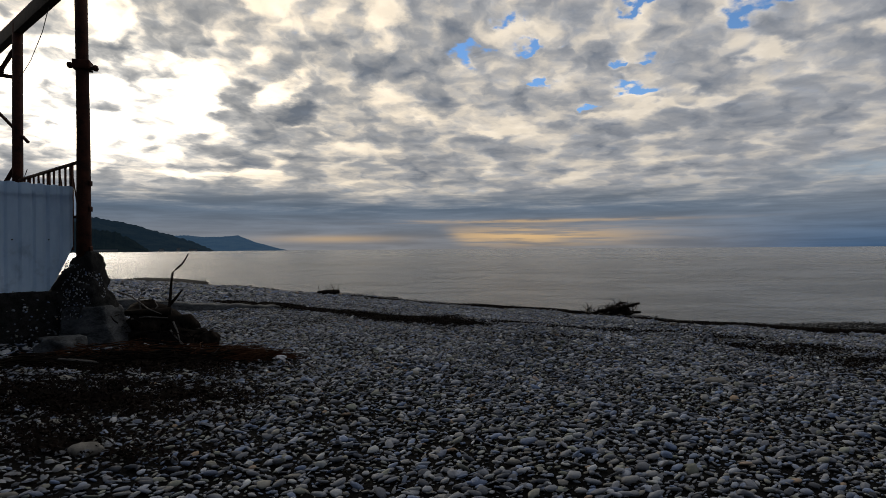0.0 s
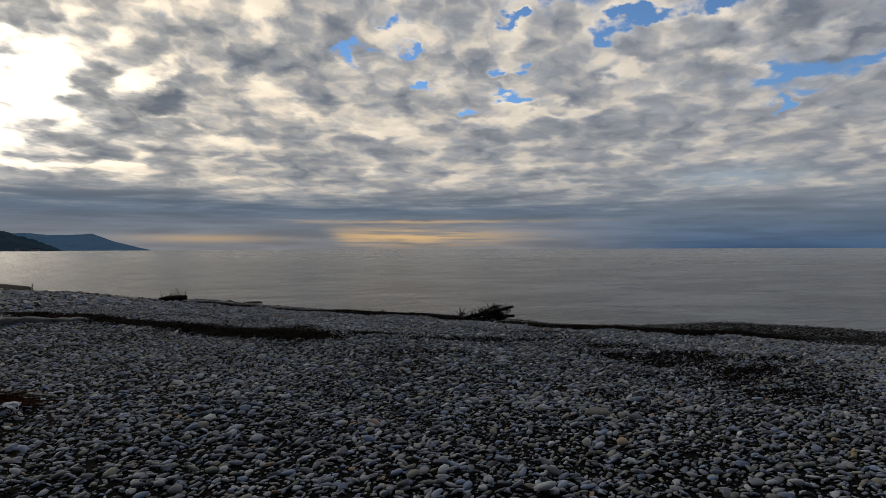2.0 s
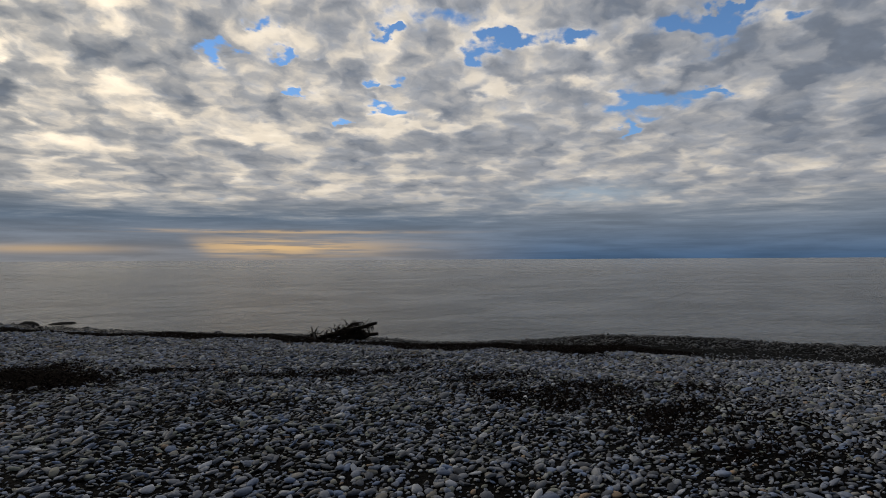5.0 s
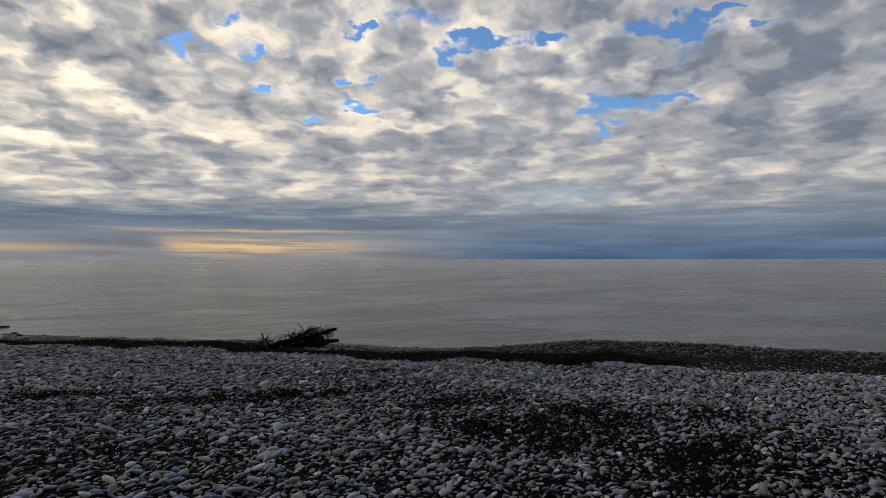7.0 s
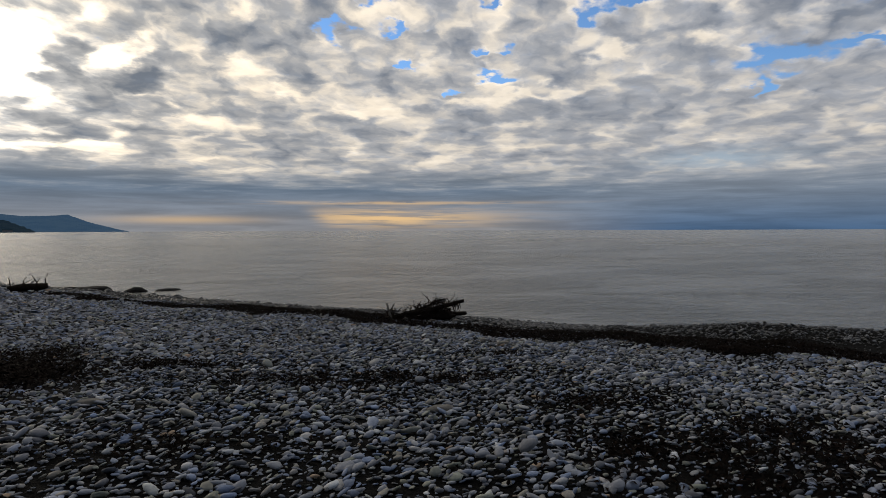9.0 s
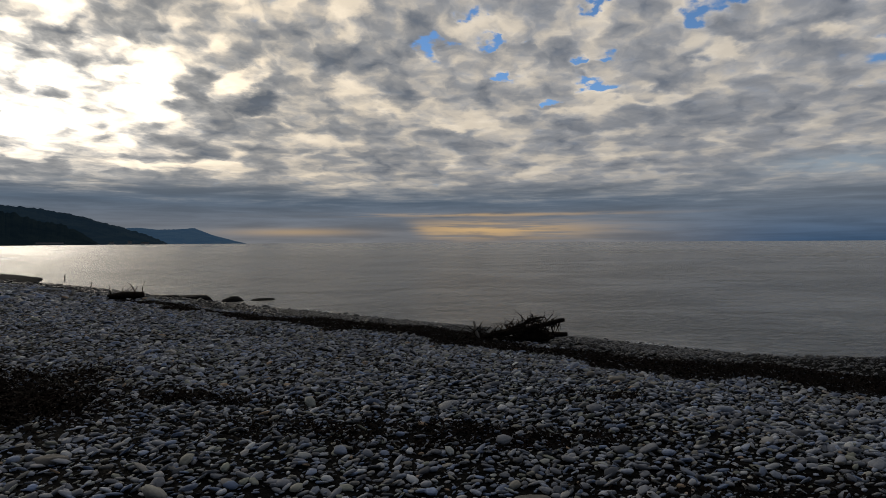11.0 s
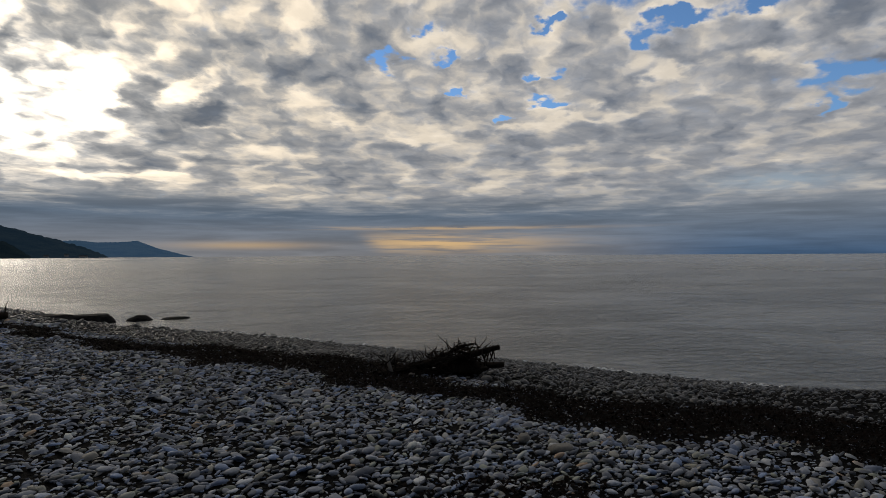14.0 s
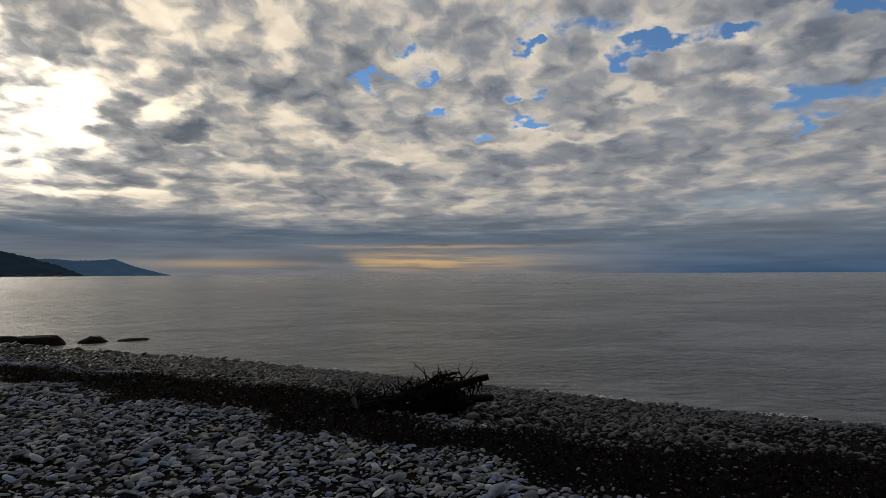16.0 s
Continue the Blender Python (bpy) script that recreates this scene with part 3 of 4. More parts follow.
        tube(bm, [(x, y, z * 0.78) for x, y, z in pts], taper(len(pts) - 1, r * 0.8, 0.004), 6)
        part("branch", bm, BARK, stump)
    # dark brush that trails off along the pebbles
    for i in range(60):
        a = Vector((rng.uniform(-1.25, -0.1), rng.uniform(-0.25, 0.2), rng.uniform(0.02, 0.2)))
        bm = bmesh.new()
        tube(bm, crooked(rng, a, (rng.uniform(-1, 1), rng.uniform(-0.4, 0.4), rng.uniform(-0.05, 0.5)), rng.uniform(0.15, 0.4), 4, 0.25), taper(4, 0.014, 0.004), 5)
        part("twig", bm, BARK, stump)
    bm = bmesh.new()
    tube(bm, [(-0.98, -0.2, -0.02), (-1.04, -0.12, 0.18), (-1.10, -0.1, 0.42)], [0.045, 0.032, 0.02], 7, 0.1, rng)
    tube(bm, [(-1.04, -0.12, 0.2), (-0.96, -0.1, 0.33), (-0.93, -0.1, 0.38)], [0.02, 0.014, 0.01], 6)
    part("stub", bm, PALE_WOOD, stump, "bleached broken stub")


root_mass()


def small_driftwood(x, y, turn, seed, label, long=1.0):
    rng = random.Random(seed)
    d = thing("driftwood_log", (x, y, gz(x, y)), label, "driftwood", turn=turn)
    bm = bmesh.new()
    tube(bm, [(-0.6 * long, 0, 0.09), (-0.2 * long, 0.02, 0.13), (0.25 * long, 0, 0.14), (0.55 * long, 0.03, 0.15)], [0.10, 0.14, 0.13, 0.10], 9, 0.1, rng)
    part("log", bm, BARK, d)
    for i in range(7):
        a = (rng.uniform(-0.5, 0.5) * long, 0, 0.18)
        bm = bmesh.new()
        tube(bm, crooked(rng, a, (rng.uniform(-0.8, 0.8), 0.1, 0.8), rng.uniform(0.3, 0.6), 4, 0.35), taper(4, 0.022, 0.008), 6)
        part("branch", bm, BARK, d)
    return d


small_driftwood(-7.5, 27.3, 22, 5, "small dark driftwood log with bent twigs lying on the beach crest")


# ---- the steel frame, fence and masonry by the beach ----
P1 = Vector((-7.07, 7.42, 0))          # front post
P2 = Vector((-10.35, 10.0, 0))         # back post
FENCE_END = Vector((-14.6, 1.75, 0))   # where the fence runs on, nearer to the walker; lengthened unseen to block sky light


def steel_frame():
    f = thing("steel_frame", (P1.x, P1.y, 1.62), "tall rusty steel frame of posts and beams above the beach", "steel frame")
    o = Vector((P1.x, P1.y, 1.62))
    q = P2 - P1
    rng = random.Random(3)

    def bit(name, fn, mat=RUST, label=""):
        b = bmesh.new()
        fn(b)
        return part(name, b, mat, f, label)

    post = bit("post", lambda b: tube(b, [(0, 0, -0.3), (0, 0, 1.0), (0.005, 0, 2.4), (-0.01, 0, 3.7), (-0.03, 0, 5.45)], [0.125, 0.115, 0.105, 0.10, 0.10], 14, 0.02, rng), label="rust-red steel post")
    bit("post", lambda b: tube(b, [(q.x, q.y, -1.2), (q.x, q.y, 2), (q.x + 0.02, q.y, 5.4)], [0.11, 0.105, 0.10], 12, 0.02, rng))
    bit("beam", lambda b: beam(b, (0.25 * -q.x * 0.2, 0.2 * -q.y * 0.2, 5.33), (q.x * 1.7, q.y * 1.7, 5.33), 0.16, 0.32, 0.01), BLACK_STEEL)
    bit("beam", lambda b: beam(b, (0, 0, 5.30), (FENCE_END.x - P1.x, FENCE_END.y - P1.y, 5.30), 0.16, 0.26, 0.01), BLACK_STEEL)
    collar = bit("collar", lambda b: box(b, (0.27, 0.27, 0.16), pose(0, 0, 3.57, 0, 0, 20), 0.02))
    for sx, dz in ((-1, 0.02), (1, -0.05)):
        bit("bolt", lambda b: (tube(b, [(sx * 0.10, 0, 3.57 + dz), (sx * 0.27, 0, 3.57 + dz)], [0.028, 0.028], 8),
                               tube(b, [(sx * 0.21, 0, 3.57 + dz), (sx * 0.255, 0, 3.57 + dz)], [0.055, 0.055], 6))).parent = collar
    for dz in (0.35, 1.05, 1.5):
        bit("clip", lambda b: box(b, (0.05, 0.08, 0.09), pose(0.115, 0, dz), 0.01))
    # braces round the back post
    for a, c, w in (((-1.2, -0.1, 3.0), (0.05, 0.0, 5.0), 0.08), ((-0.75, 0, 3.75), (0.25, 0.0, 2.75), 0.07), ((-0.7, 0, 1.2), (0.0, 0, 2.3), 0.08), ((-0.6, 0, 4.3), (0.02, 0, 4.2), 0.10)):
        bit("brace", lambda b: beam(b, (q.x + a[0], q.y + a[1], a[2]), (q.x + c[0], q.y + c[1], c[2]), w, w * 0.7, 0.006))
    bit("plate", lambda b: box(b, (0.2, 0.03, 0.24), pose(q.x - 0.42, q.y, 4.35, 0, 0, 10), 0.01), BLACK_STEEL)
    bit("wire", lambda b: tube(b, [(q.x * 0.42, q.y * 0.42, 5.25), (q.x * 0.55, q.y * 0.55, 4.75), (q.x * 0.75, q.y * 0.75, 4.35), (q.x * 0.98, q.y * 0.98, 4.12)], [0.008] * 4, 5), ROPE, "thin sagging cable")
    for z, l in ((1.62, 0.28), (1.9, 0.22)):
        bit("wire", lambda b: tube(b, [(q.x, q.y, z), (q.x + l * 0.6, q.y, z + 0.02), (q.x + l, q.y, z + (0.25 if z > 1.7 else 0.0))], [0.008] * 3, 5), ROPE)


def railing():
    r = thing("metal_railing", (P1.x, P1.y, 2.3), "rusty metal railing with thin bars behind the fence", "railing")
    q = (P2 - P1)
    b = bmesh.new()
    beam(b, (q.x * 0.03, q.y * 0.03, 1.22), (q.x * 0.97, q.y * 0.97, 1.22), 0.05, 0.05, 0.006)
    part("top_rail", b, RUST, r)
    b = bmesh.new()
    beam(b, (q.x * 0.03, q.y * 0.03, 0.25), (q.x * 0.97, q.y * 0.97, 0.25), 0.04, 0.04)
    part("bottom_rail", b, RUST, r)
    n = 12
    for i in range(n):
        t = 0.07 + 0.88 * i / (n - 1)
        b = bmesh.new()
        w = 0.05 if i % 4 == 1 else 0.028
        beam(b, (q.x * t, q.y * t, -0.35 if i % 4 == 1 else 0.25), (q.x * t, q.y * t, 1.2), w, w)
        part("baluster", b, RUST, r)
        if i % 2 == 0 and i < n - 2:
            b = bmesh.new()
            t2 = t + 0.08
            beam(b, (q.x * t, q.y * t, 0.4), (q.x * t2, q.y * t2, 1.15), 0.02, 0.02)
            part("diagonal_bar", b, RUST, r)


def sheet_fence():
    """Profiled sheet with upright ribs; its lower corner by the post is cut off."""
    a, e = P1 + Vector((-0.16, -0.05, 0)), FENCE_END
    d = (e - a)
    length = d.length
    d.normalize()
    nrm = Vector((-d.y, d.x, 0))
    fence = thing("sheet_fence", (a.x, a.y, 1.16), "pale painted profiled metal sheet fence with upright ribs, tinted with the sky's blue light", "fence")
    width, at, i = 1.15, 0.0, 0
    panels = []
    while at < length:
        w = min(width, length - at)
        b = bmesh.new()
        cols = []
        n = int(w / 0.0475)
        for j in range(n + 1):
            u = at + w * j / n
            k4 = j % 4
            off = -0.045 if k4 == 0 else 0.004 * (k4 - 2)
            low = 0.0
            if u < 0.42:
                low = 0.86 * (1 - u / 0.42) ** 1.15
            p = d * u + nrm * off
            cols.append((b.verts.new((p.x, p.y, low - 0.02 * math.sin(u * 5))), b.verts.new((p.x, p.y, 1.9 + 0.05 * u + 0.01 * math.sin(u * 31)))))
        for c0, c1 in zip(cols, cols[1:]):
            b.faces.new((c0[0], c1[0], c1[1], c0[1]))
        bmesh.ops.solidify(b, geom=b.faces, thickness=0.004)
        panels.append(part("sheet_panel", b, SHEET, fence, smooth=False))
        at += w - 0.02 if at + w < length else w
        i += 1
    for z in (1.75,):
        b = bmesh.new()
        p, q = nrm * -0.10, d * length + nrm * -0.10
        beam(b, (p.x, p.y, z), (q.x, q.y, z), 0.04, 0.04)
        part("cross_rail", b, BLACK_STEEL, fence)
    for k in range(7):
        u = 0.35 + 0.5 * k
        p = d * u + nrm * 0.022
        b = bmesh.new()
        tube(b, [p + Vector((0, 0, 0.97)), p + nrm * 0.012 + Vector((0, 0, 0.97))], [0.014, 0.012], 6)
        part("screw", b, BLACK_STEEL, panels[min(int(u / 1.13), len(panels) - 1)])


def pebbled(obj, points, normals, rng, name, mat, size):
    """Pebbles set in a wall face: one joined mesh."""
    b = bmesh.new()
    for p, nn in zip(points, normals):
        m = Matrix.Translation(p) @ Vector(nn).to_track_quat("Z", "Y").to_matrix().to_4x4() @ pose(0, 0, 0, 0, 0, rng.uniform(0, 360))
        s = size * rng.uniform(0.5, 1.5)
        bmesh.ops.create_icosphere(b, subdivisions=1, radius=1.0, matrix=m @ Matrix.Diagonal((s, s * rng.uniform(0.55, 0.9), s * 0.45, 1)))
    ob = part(name, b, mat, obj)
    ob["kind"] = "stuff"


def masonry():
    rng = random.Random(21)
    a, e = P1 + Vector((-0.25, 0.0, 0)), FENCE_END
    d = (e - a).normalized()
    nrm = Vector((d.y, -d.x, 0))
    if nrm.y > 0:
        nrm = -nrm
    base = gz(P1.x, P1.y)
    w = thing("rubble_wall", (P1.x, P1.y, base), "dark retaining wall of pebbly rubble concrete under the fence", "wall")
    o = Vector((P1.x, P1.y, 0))
    length = (e - a).length
    b = bmesh.new()
    m = Matrix.Translation(a + d * length / 2 - nrm * 0.1 - o + Vector((0, 0, 0.26))) @ Matrix(((d.x, nrm.x, 0, 0), (d.y, nrm.y, 0, 0), (0, 0, 1, 0), (0, 0, 0, 1)))
    bmesh.ops.create_cube(b, size=1.0, matrix=m @ Matrix.Diagonal((length, 0.5, 1.3, 1)))
    bmesh.ops.subdivide_edges(b, edges=b.edges, cuts=14, use_grid_fill=True)
    roughen(b, 0.07, 3.0, 1.0)
    part("wall_core", b, RUBBLE, w)
    pts, nn = [], []
    for i in range(520):
        u, z = rng.uniform(-0.1, min(length, 3.4)), rng.uniform(-0.1, 0.95)
        pts.append(a + d * u + nrm * 0.16 - o + Vector((0, 0, z)) + nrm * rng.uniform(-0.03, 0.02))
        nn.append(nrm + Vector((rng.uniform(-0.4, 0.4), rng.uniform(-0.4, 0.4), rng.uniform(-0.3, 0.5))))
    pebbled(w, pts, nn, rng, "embedded_pebbles", STONE, 0.022)
    # the plastered pier that carries the post
    pier = thing("masonry_pier", (P1.x, P1.y, base), "weathered concrete pier with broken pebbly top under the steel post", "pier")
    b = bmesh.new()
    rows = []
    for z, x0, x1, y0, y1 in ((-0.2, -0.3, 0.82, -0.42, 0.35), (0.02, -0.28, 0.80, -0.40, 0.34), (0.2, -0.25, 0.72, -0.36, 0.32), (0.42, -0.22, 0.60, -0.32, 0.30),
                              (0.62, -0.2, 0.54, -0.30, 0.28), (0.66, -0.19, 0.5, -0.28, 0.27)):
        ring = []
        for k in range(24):
            t = 2 * math.pi * k / 24
            c, s = math.cos(t), math.sin(t)
            g = max(abs(c), abs(s)) ** 0.82
            ring.append(b.verts.new(((x0 + x1) / 2 + (x1 - x0) / 2 * c / g, (y0 + y1) / 2 + (y1 - y0) / 2 * s / g, z)))
        rows.append(ring)
    for r0, r1 in zip(rows, rows[1:]):
        for k in range(24):
            b.faces.new((r0[k], r0[(k + 1) % 24], r1[(k + 1) % 24], r1[k]))
    b.faces.new(rows[-1])
    bmesh.ops.subdivide_edges(b, edges=b.edges, cuts=2, use_grid_fill=True)
    roughen(b, 0.045, 4.0, 7.0)
    part("plaster_block", b, PLASTER, pier, "streaked grey plaster")
    b = bmesh.new()
    rows = []
    for z, x0, x1, y0, y1 in ((0.5, -0.52, 0.52, -0.28, 0.3), (0.7, -0.56, 0.47, -0.27, 0.3), (0.9, -0.55, 0.36, -0.25, 0.28), (1.1, -0.40, 0.33, -0.22, 0.26),
                              (1.32, -0.26, 0.28, -0.19, 0.22), (1.48, -0.17, 0.27, -0.16, 0.2), (1.55, -0.08, 0.22, -0.1, 0.14)):
        ring = []
        for q in range(22):
            t = 2 * math.pi * q / 22
            c, sn = math.cos(t), math.sin(t)
            g = max(abs(c), abs(sn)) ** 0.7
            ring.append(b.verts.new(((x0 + x1) / 2 + (x1 - x0) / 2 * c / g, (y0 + y1) / 2 + (y1 - y0) / 2 * sn / g, z)))
        rows.append(ring)
    for r0, r1 in zip(rows, rows[1:]):
        for q in range(22):
            b.faces.new((r0[q], r0[(q + 1) % 22], r1[(q + 1) % 22], r1[q]))
    b.faces.new(rows[-1])
    bmesh.ops.subdivide_edges(b, edges=b.edges, cuts=2, use_grid_fill=True)
    roughen(b, 0.07, 5.0, 3.0)
    roughen(b, 0.03, 14.0, 5.0)
    part("rubble_top", b, RUBBLE, pier, "broken pebbly concrete")
    pts, nn = [], []
    for i in range(480):
        t, z = rng.uniform(math.pi * 1.0, math.pi * 2.0), rng.uniform(0.45, 1.4)
        r = float(np.interp(z, [0.45, 0.9, 1.1, 1.4], [0.34, 0.27, 0.23, 0.17]))
        p = Vector((-0.03 + math.cos(t) * r * 1.55, math.sin(t) * r, z))
        pts.append(p)
        nn.append(Vector((math.cos(t), math.sin(t), 0.2)))
    pebbled(pier, pts, nn, rng, "embedded_pebbles", STONE, 0.016)
    # broken plaster lump at the wall's foot
    b = bmesh.new()
    lump(b, (0, 0, 0), (0.34, 0.2, 0.24), 0.5, 31.0, 0.7)
    ob = new("concrete_lump", mesh_of(b, "concrete_lump", PLASTER))
    x, y = -6.75, 6.35
    ob.matrix_basis = pose(x, y, gz(x, y) + 0.1, 0, 0, 20)
    tagged(ob, "broken grey concrete lump at the foot of the wall", "rubble")


steel_frame()
railing()
sheet_fence()
masonry()


# half-buried concrete slab running into the beach
def buried_slab():
    b = bmesh.new()
    a, c = Vector((-12.8, 12.9, 0)), Vector((-6.2, 15.7, 0))
    d = (c - a)
    n = 40
    nr = Vector((-d.y, d.x, 0)).normalized()
    prev = None
    rng = random.Random(4)
    for i in range(n + 1):
        t = i / n
        p = a + d * t
        top = gz(p.x, p.y) + 0.46 * (1 - t) ** 0.7 + 0.02 * rng.uniform(-1, 1)
        ring = [b.verts.new((p.x - nr.x * 0.22, p.y - nr.y * 0.22, gz(p.x, p.y) - 0.25)), b.verts.new((p.x - nr.x * 0.17, p.y - nr.y * 0.17, top - 0.03)),
                b.verts.new((p.x - nr.x * 0.13, p.y - nr.y * 0.13, top)), b.verts.new((p.x + nr.x * 0.25, p.y + nr.y * 0.25, top)), b.verts.new((p.x + nr.x * 0.3, p.y + nr.y * 0.3, gz(p.x, p.y) - 0.25))]
        if prev:
            for k in range(4):
                b.faces.new((prev[k], prev[k + 1], ring[k + 1], ring[k]))
        prev = ring
    roughen(b, 0.03, 5.0)
    tagged(new("concrete_slab", mesh_of(b, "concrete_slab", PLASTER)), "half-buried weathered concrete slab sinking into the pebbles", "slab")


buried_slab()


def stump_pile():
    """The dark stump, log and branches beside the pier."""
    rng = random.Random(8)
    x, y = -5.75, 7.75
    s = thing("tree_stump", (x, y, gz(x, y)), "dark uprooted tree stump with broken log and bare branches", "driftwood")
    b = bmesh.new()
    lump(b, (-0.25, 0, 0.24), (0.62, 0.4, 0.44), 0.55, 12.0, 0.0, 4)
    lump(b, (0.22, -0.05, 0.12), (0.42, 0.3, 0.26), 0.6, 15.0, 0.0, 4)
    roughen(b, 0.05, 16.0, 2.0)
    part("stump", b, BARK, s)
    b = bmesh.new()
    lump(b, (0.86, -0.16, 0.13), (0.17, 0.14, 0.15), 0.5, 22.0, 0.0, 3)
    tube(b, [(0.3, -0.1, 0.14), (0.6, -0.15, 0.11), (0.86, -0.16, 0.12)], [0.09, 0.075, 0.08], 10, 0.2, rng)
    part("log", b, BARK, s, "short dark log with a knotted end")
    for i in range(70):
        t = rng.uniform(0, 1)
        at = Vector((-0.75 + 1.5 * t, rng.uniform(-0.42, -0.15), rng.uniform(0.05, 0.62 - 0.5 * t)))
        b = bmesh.new()
        tube(b, crooked(rng, at, (rng.uniform(-0.6, 0.9), rng.uniform(-0.5, 0.1), rng.uniform(-0.9, 0.5)), rng.uniform(0.15, 0.4), 6, 0.38, 0.1), taper(6, rng.uniform(0.006, 0.016), 0.003), 5)
        part("root", b, BARK, s)
    b = bmesh.new()
    tube(b, [(-0.6, -0.3, 0.6), (-0.1, -0.25, 0.62), (0.16, -0.2, 0.62)], [0.05, 0.06, 0.07], 8, 0.1, rng)
    part("log", b, BARK, s)
    b = bmesh.new()
    tube(b, [(0.05, -0.15, 0.45), (0.10, -0.12, 0.75), (0.11, -0.1, 1.05), (0.14, -0.1, 1.3), (0.20, -0.1, 1.36), (0.32, -0.1, 1.46), (0.4, -0.1, 1.58), (0.43, -0.1, 1.64)],
         [0.034, 0.028, 0.022, 0.019, 0.018, 0.016, 0.013, 0.009], 7, 0.08, rng)
    part("branch", b, BARK, s, "dark crooked upright branch")
    b = bmesh.new()
    tube(b, [(0.09, -0.12, 0.72), (0.2, -0.1, 0.85), (0.32, -0.1, 1.0)], [0.03, 0.024, 0.014], 6)
    part("branch", b, BARK, s)
    for pts in ([(-0.75, -0.3, 0.98), (-0.5, -0.3, 0.9), (-0.2, -0.3, 0.68), (0.05, -0.3, 0.58)], [(-0.38, -0.2, 0.6), (-0.42, -0.2, 0.82), (-0.36, -0.2, 0.98), (-0.26, -0.2, 1.05)],
                [(-0.5, -0.3, 0.5), (-0.2, -0.32, 0.54), (0.15, -0.3, 0.52)], [(0.25, -0.3, 0.45), (0.35, -0.35, 0.3), (0.42, -0.4, 0.1), (0.55, -0.45, 0.02)],
                [(0.2, -0.3, 0.3), (0.3, -0.34, 0.2), (0.5, -0.4, 0.06)], [(-0.15, -0.25, 0.6), (-0.05, -0.25, 0.72), (-0.1, -0.25, 0.8)]):
        b = bmesh.new()
        tube(b, pts, taper(len(pts) - 1, 0.018, 0.008), 6)
        part("twig", b, PALE_WOOD, s, "bleached bare twig")


stump_pile()


def stick_pile(name, mat, spots, count, lengths, label, category, seed, heap=0.12, dirs=(1.0, 0.15), thick=(0.003, 0.007)):
    """Loose thin sticks heaped along the given (x, y, spread) spots."""
    rng = np.random.default_rng(seed)
    verts, tris = [], []
    spots = np.array(spots)
    for i in range(count):
        sx, sy, sp = spots[rng.integers(len(spots))]
        x, y = sx + rng.normal() * sp, sy + rng.normal() * sp * 0.45
        ang = math.atan2(dirs[1], dirs[0]) + rng.normal() * 0.5
        l, r = rng.uniform(*lengths), rng.uniform(*thick)
        z = ground_z(x, y) + abs(rng.normal()) * heap * math.exp(-((x - sx) ** 2 + (y - sy) ** 2) / (sp * sp + 1e-6)) + 0.02
        d = np.array([math.cos(ang), math.sin(ang), rng.normal() * 0.06])
        side = np.array([-d[1], d[0], 0]) * r
        up = np.array([0, 0, r])
        bend = np.array([0, 0, rng.uniform(-0.03, 0.05)]) + side * rng.uniform(-6, 6)
        c = np.array([x, y, z])
        k = len(verts)
        for p, f in ((c - d * l / 2, 1.0), (c + bend, 1.0), (c + d * l / 2, 0.5)):
            verts += [p + side * f, p - side * f * 0.5 + up * f, p - side * f * 0.5 - up * f]
        for q in (0, 3):
            for j in range(3):
                a, b2 = k + q + j, k + q + (j + 1) % 3
                tris += [(a, b2, b2 + 3), (a, b2 + 3, a + 3)]
    ob = new(name, fill_mesh(name, np.array(verts), np.array(tris), mat))
    return tagged(ob, label, category, kind="stuff")


stick_pile("reed_heap", REED, [(-3.9, 6.35, 0.25), (-4.4, 6.45, 0.3), (-4.9, 6.4, 0.35), (-5.4, 6.2, 0.4), (-6.0, 6.0, 0.4), (-3.55, 6.35, 0.18)], 900, (0.25, 0.9),
           "heap of red-brown dry reeds and sticks washed against the wall", "reeds", 2, 0.10)
stick_pile("dark_stick_heap", BARK, [(-4.8, 5.9, 0.5), (-5.5, 5.7, 0.5), (-6.2, 5.4, 0.5), (-5.2, 6.5, 0.4), (-4.2, 6.3, 0.3)], 800, (0.15, 0.6),
           "dark tangle of washed-up sticks on the pebbles", "sticks", 5, 0.08, (1.0, 0.4), (0.005, 0.012))
b = bmesh.new()
lump(b, (0, 0, 0), (0.11, 0.07, 0.05), 0.5, 3.0)
ob = new("plastic_bag", mesh_of(b, "plastic_bag", PLASTIC, False))
ob.location = (-3.2, 6.2, gz(-3.2, 6.2) + 0.05)
tagged(ob, "crumpled white plastic bag on the pebbles by the reeds", "litter")
for x, y, tn, l in ((4.55, 18.25, 110, 0.2), (5.1, 17.75, 130, 0.17), (-5.6, 5.35, 15, 0.75), (2.4, 19.1, 100, 0.16), (7.4, 16.3, 40, 0.2)):
    b = bmesh.new()
    tube(b, [(-l / 2, 0, 0), (0, 0.015, 0.012), (l / 2, -0.01, 0)], [0.016, 0.018, 0.012], 7, 0.1, random.Random(int(l * 100)))
    ob = new("bleached_stick", mesh_of(b, "bleached_stick", PALE_WOOD))
    ob.matrix_basis = pose(x, y, gz(x, y) + 0.06, 0, 10, tn)
    tagged(ob, "pale bleached driftwood stick lying on the pebbles", "stick", "loose sticks")


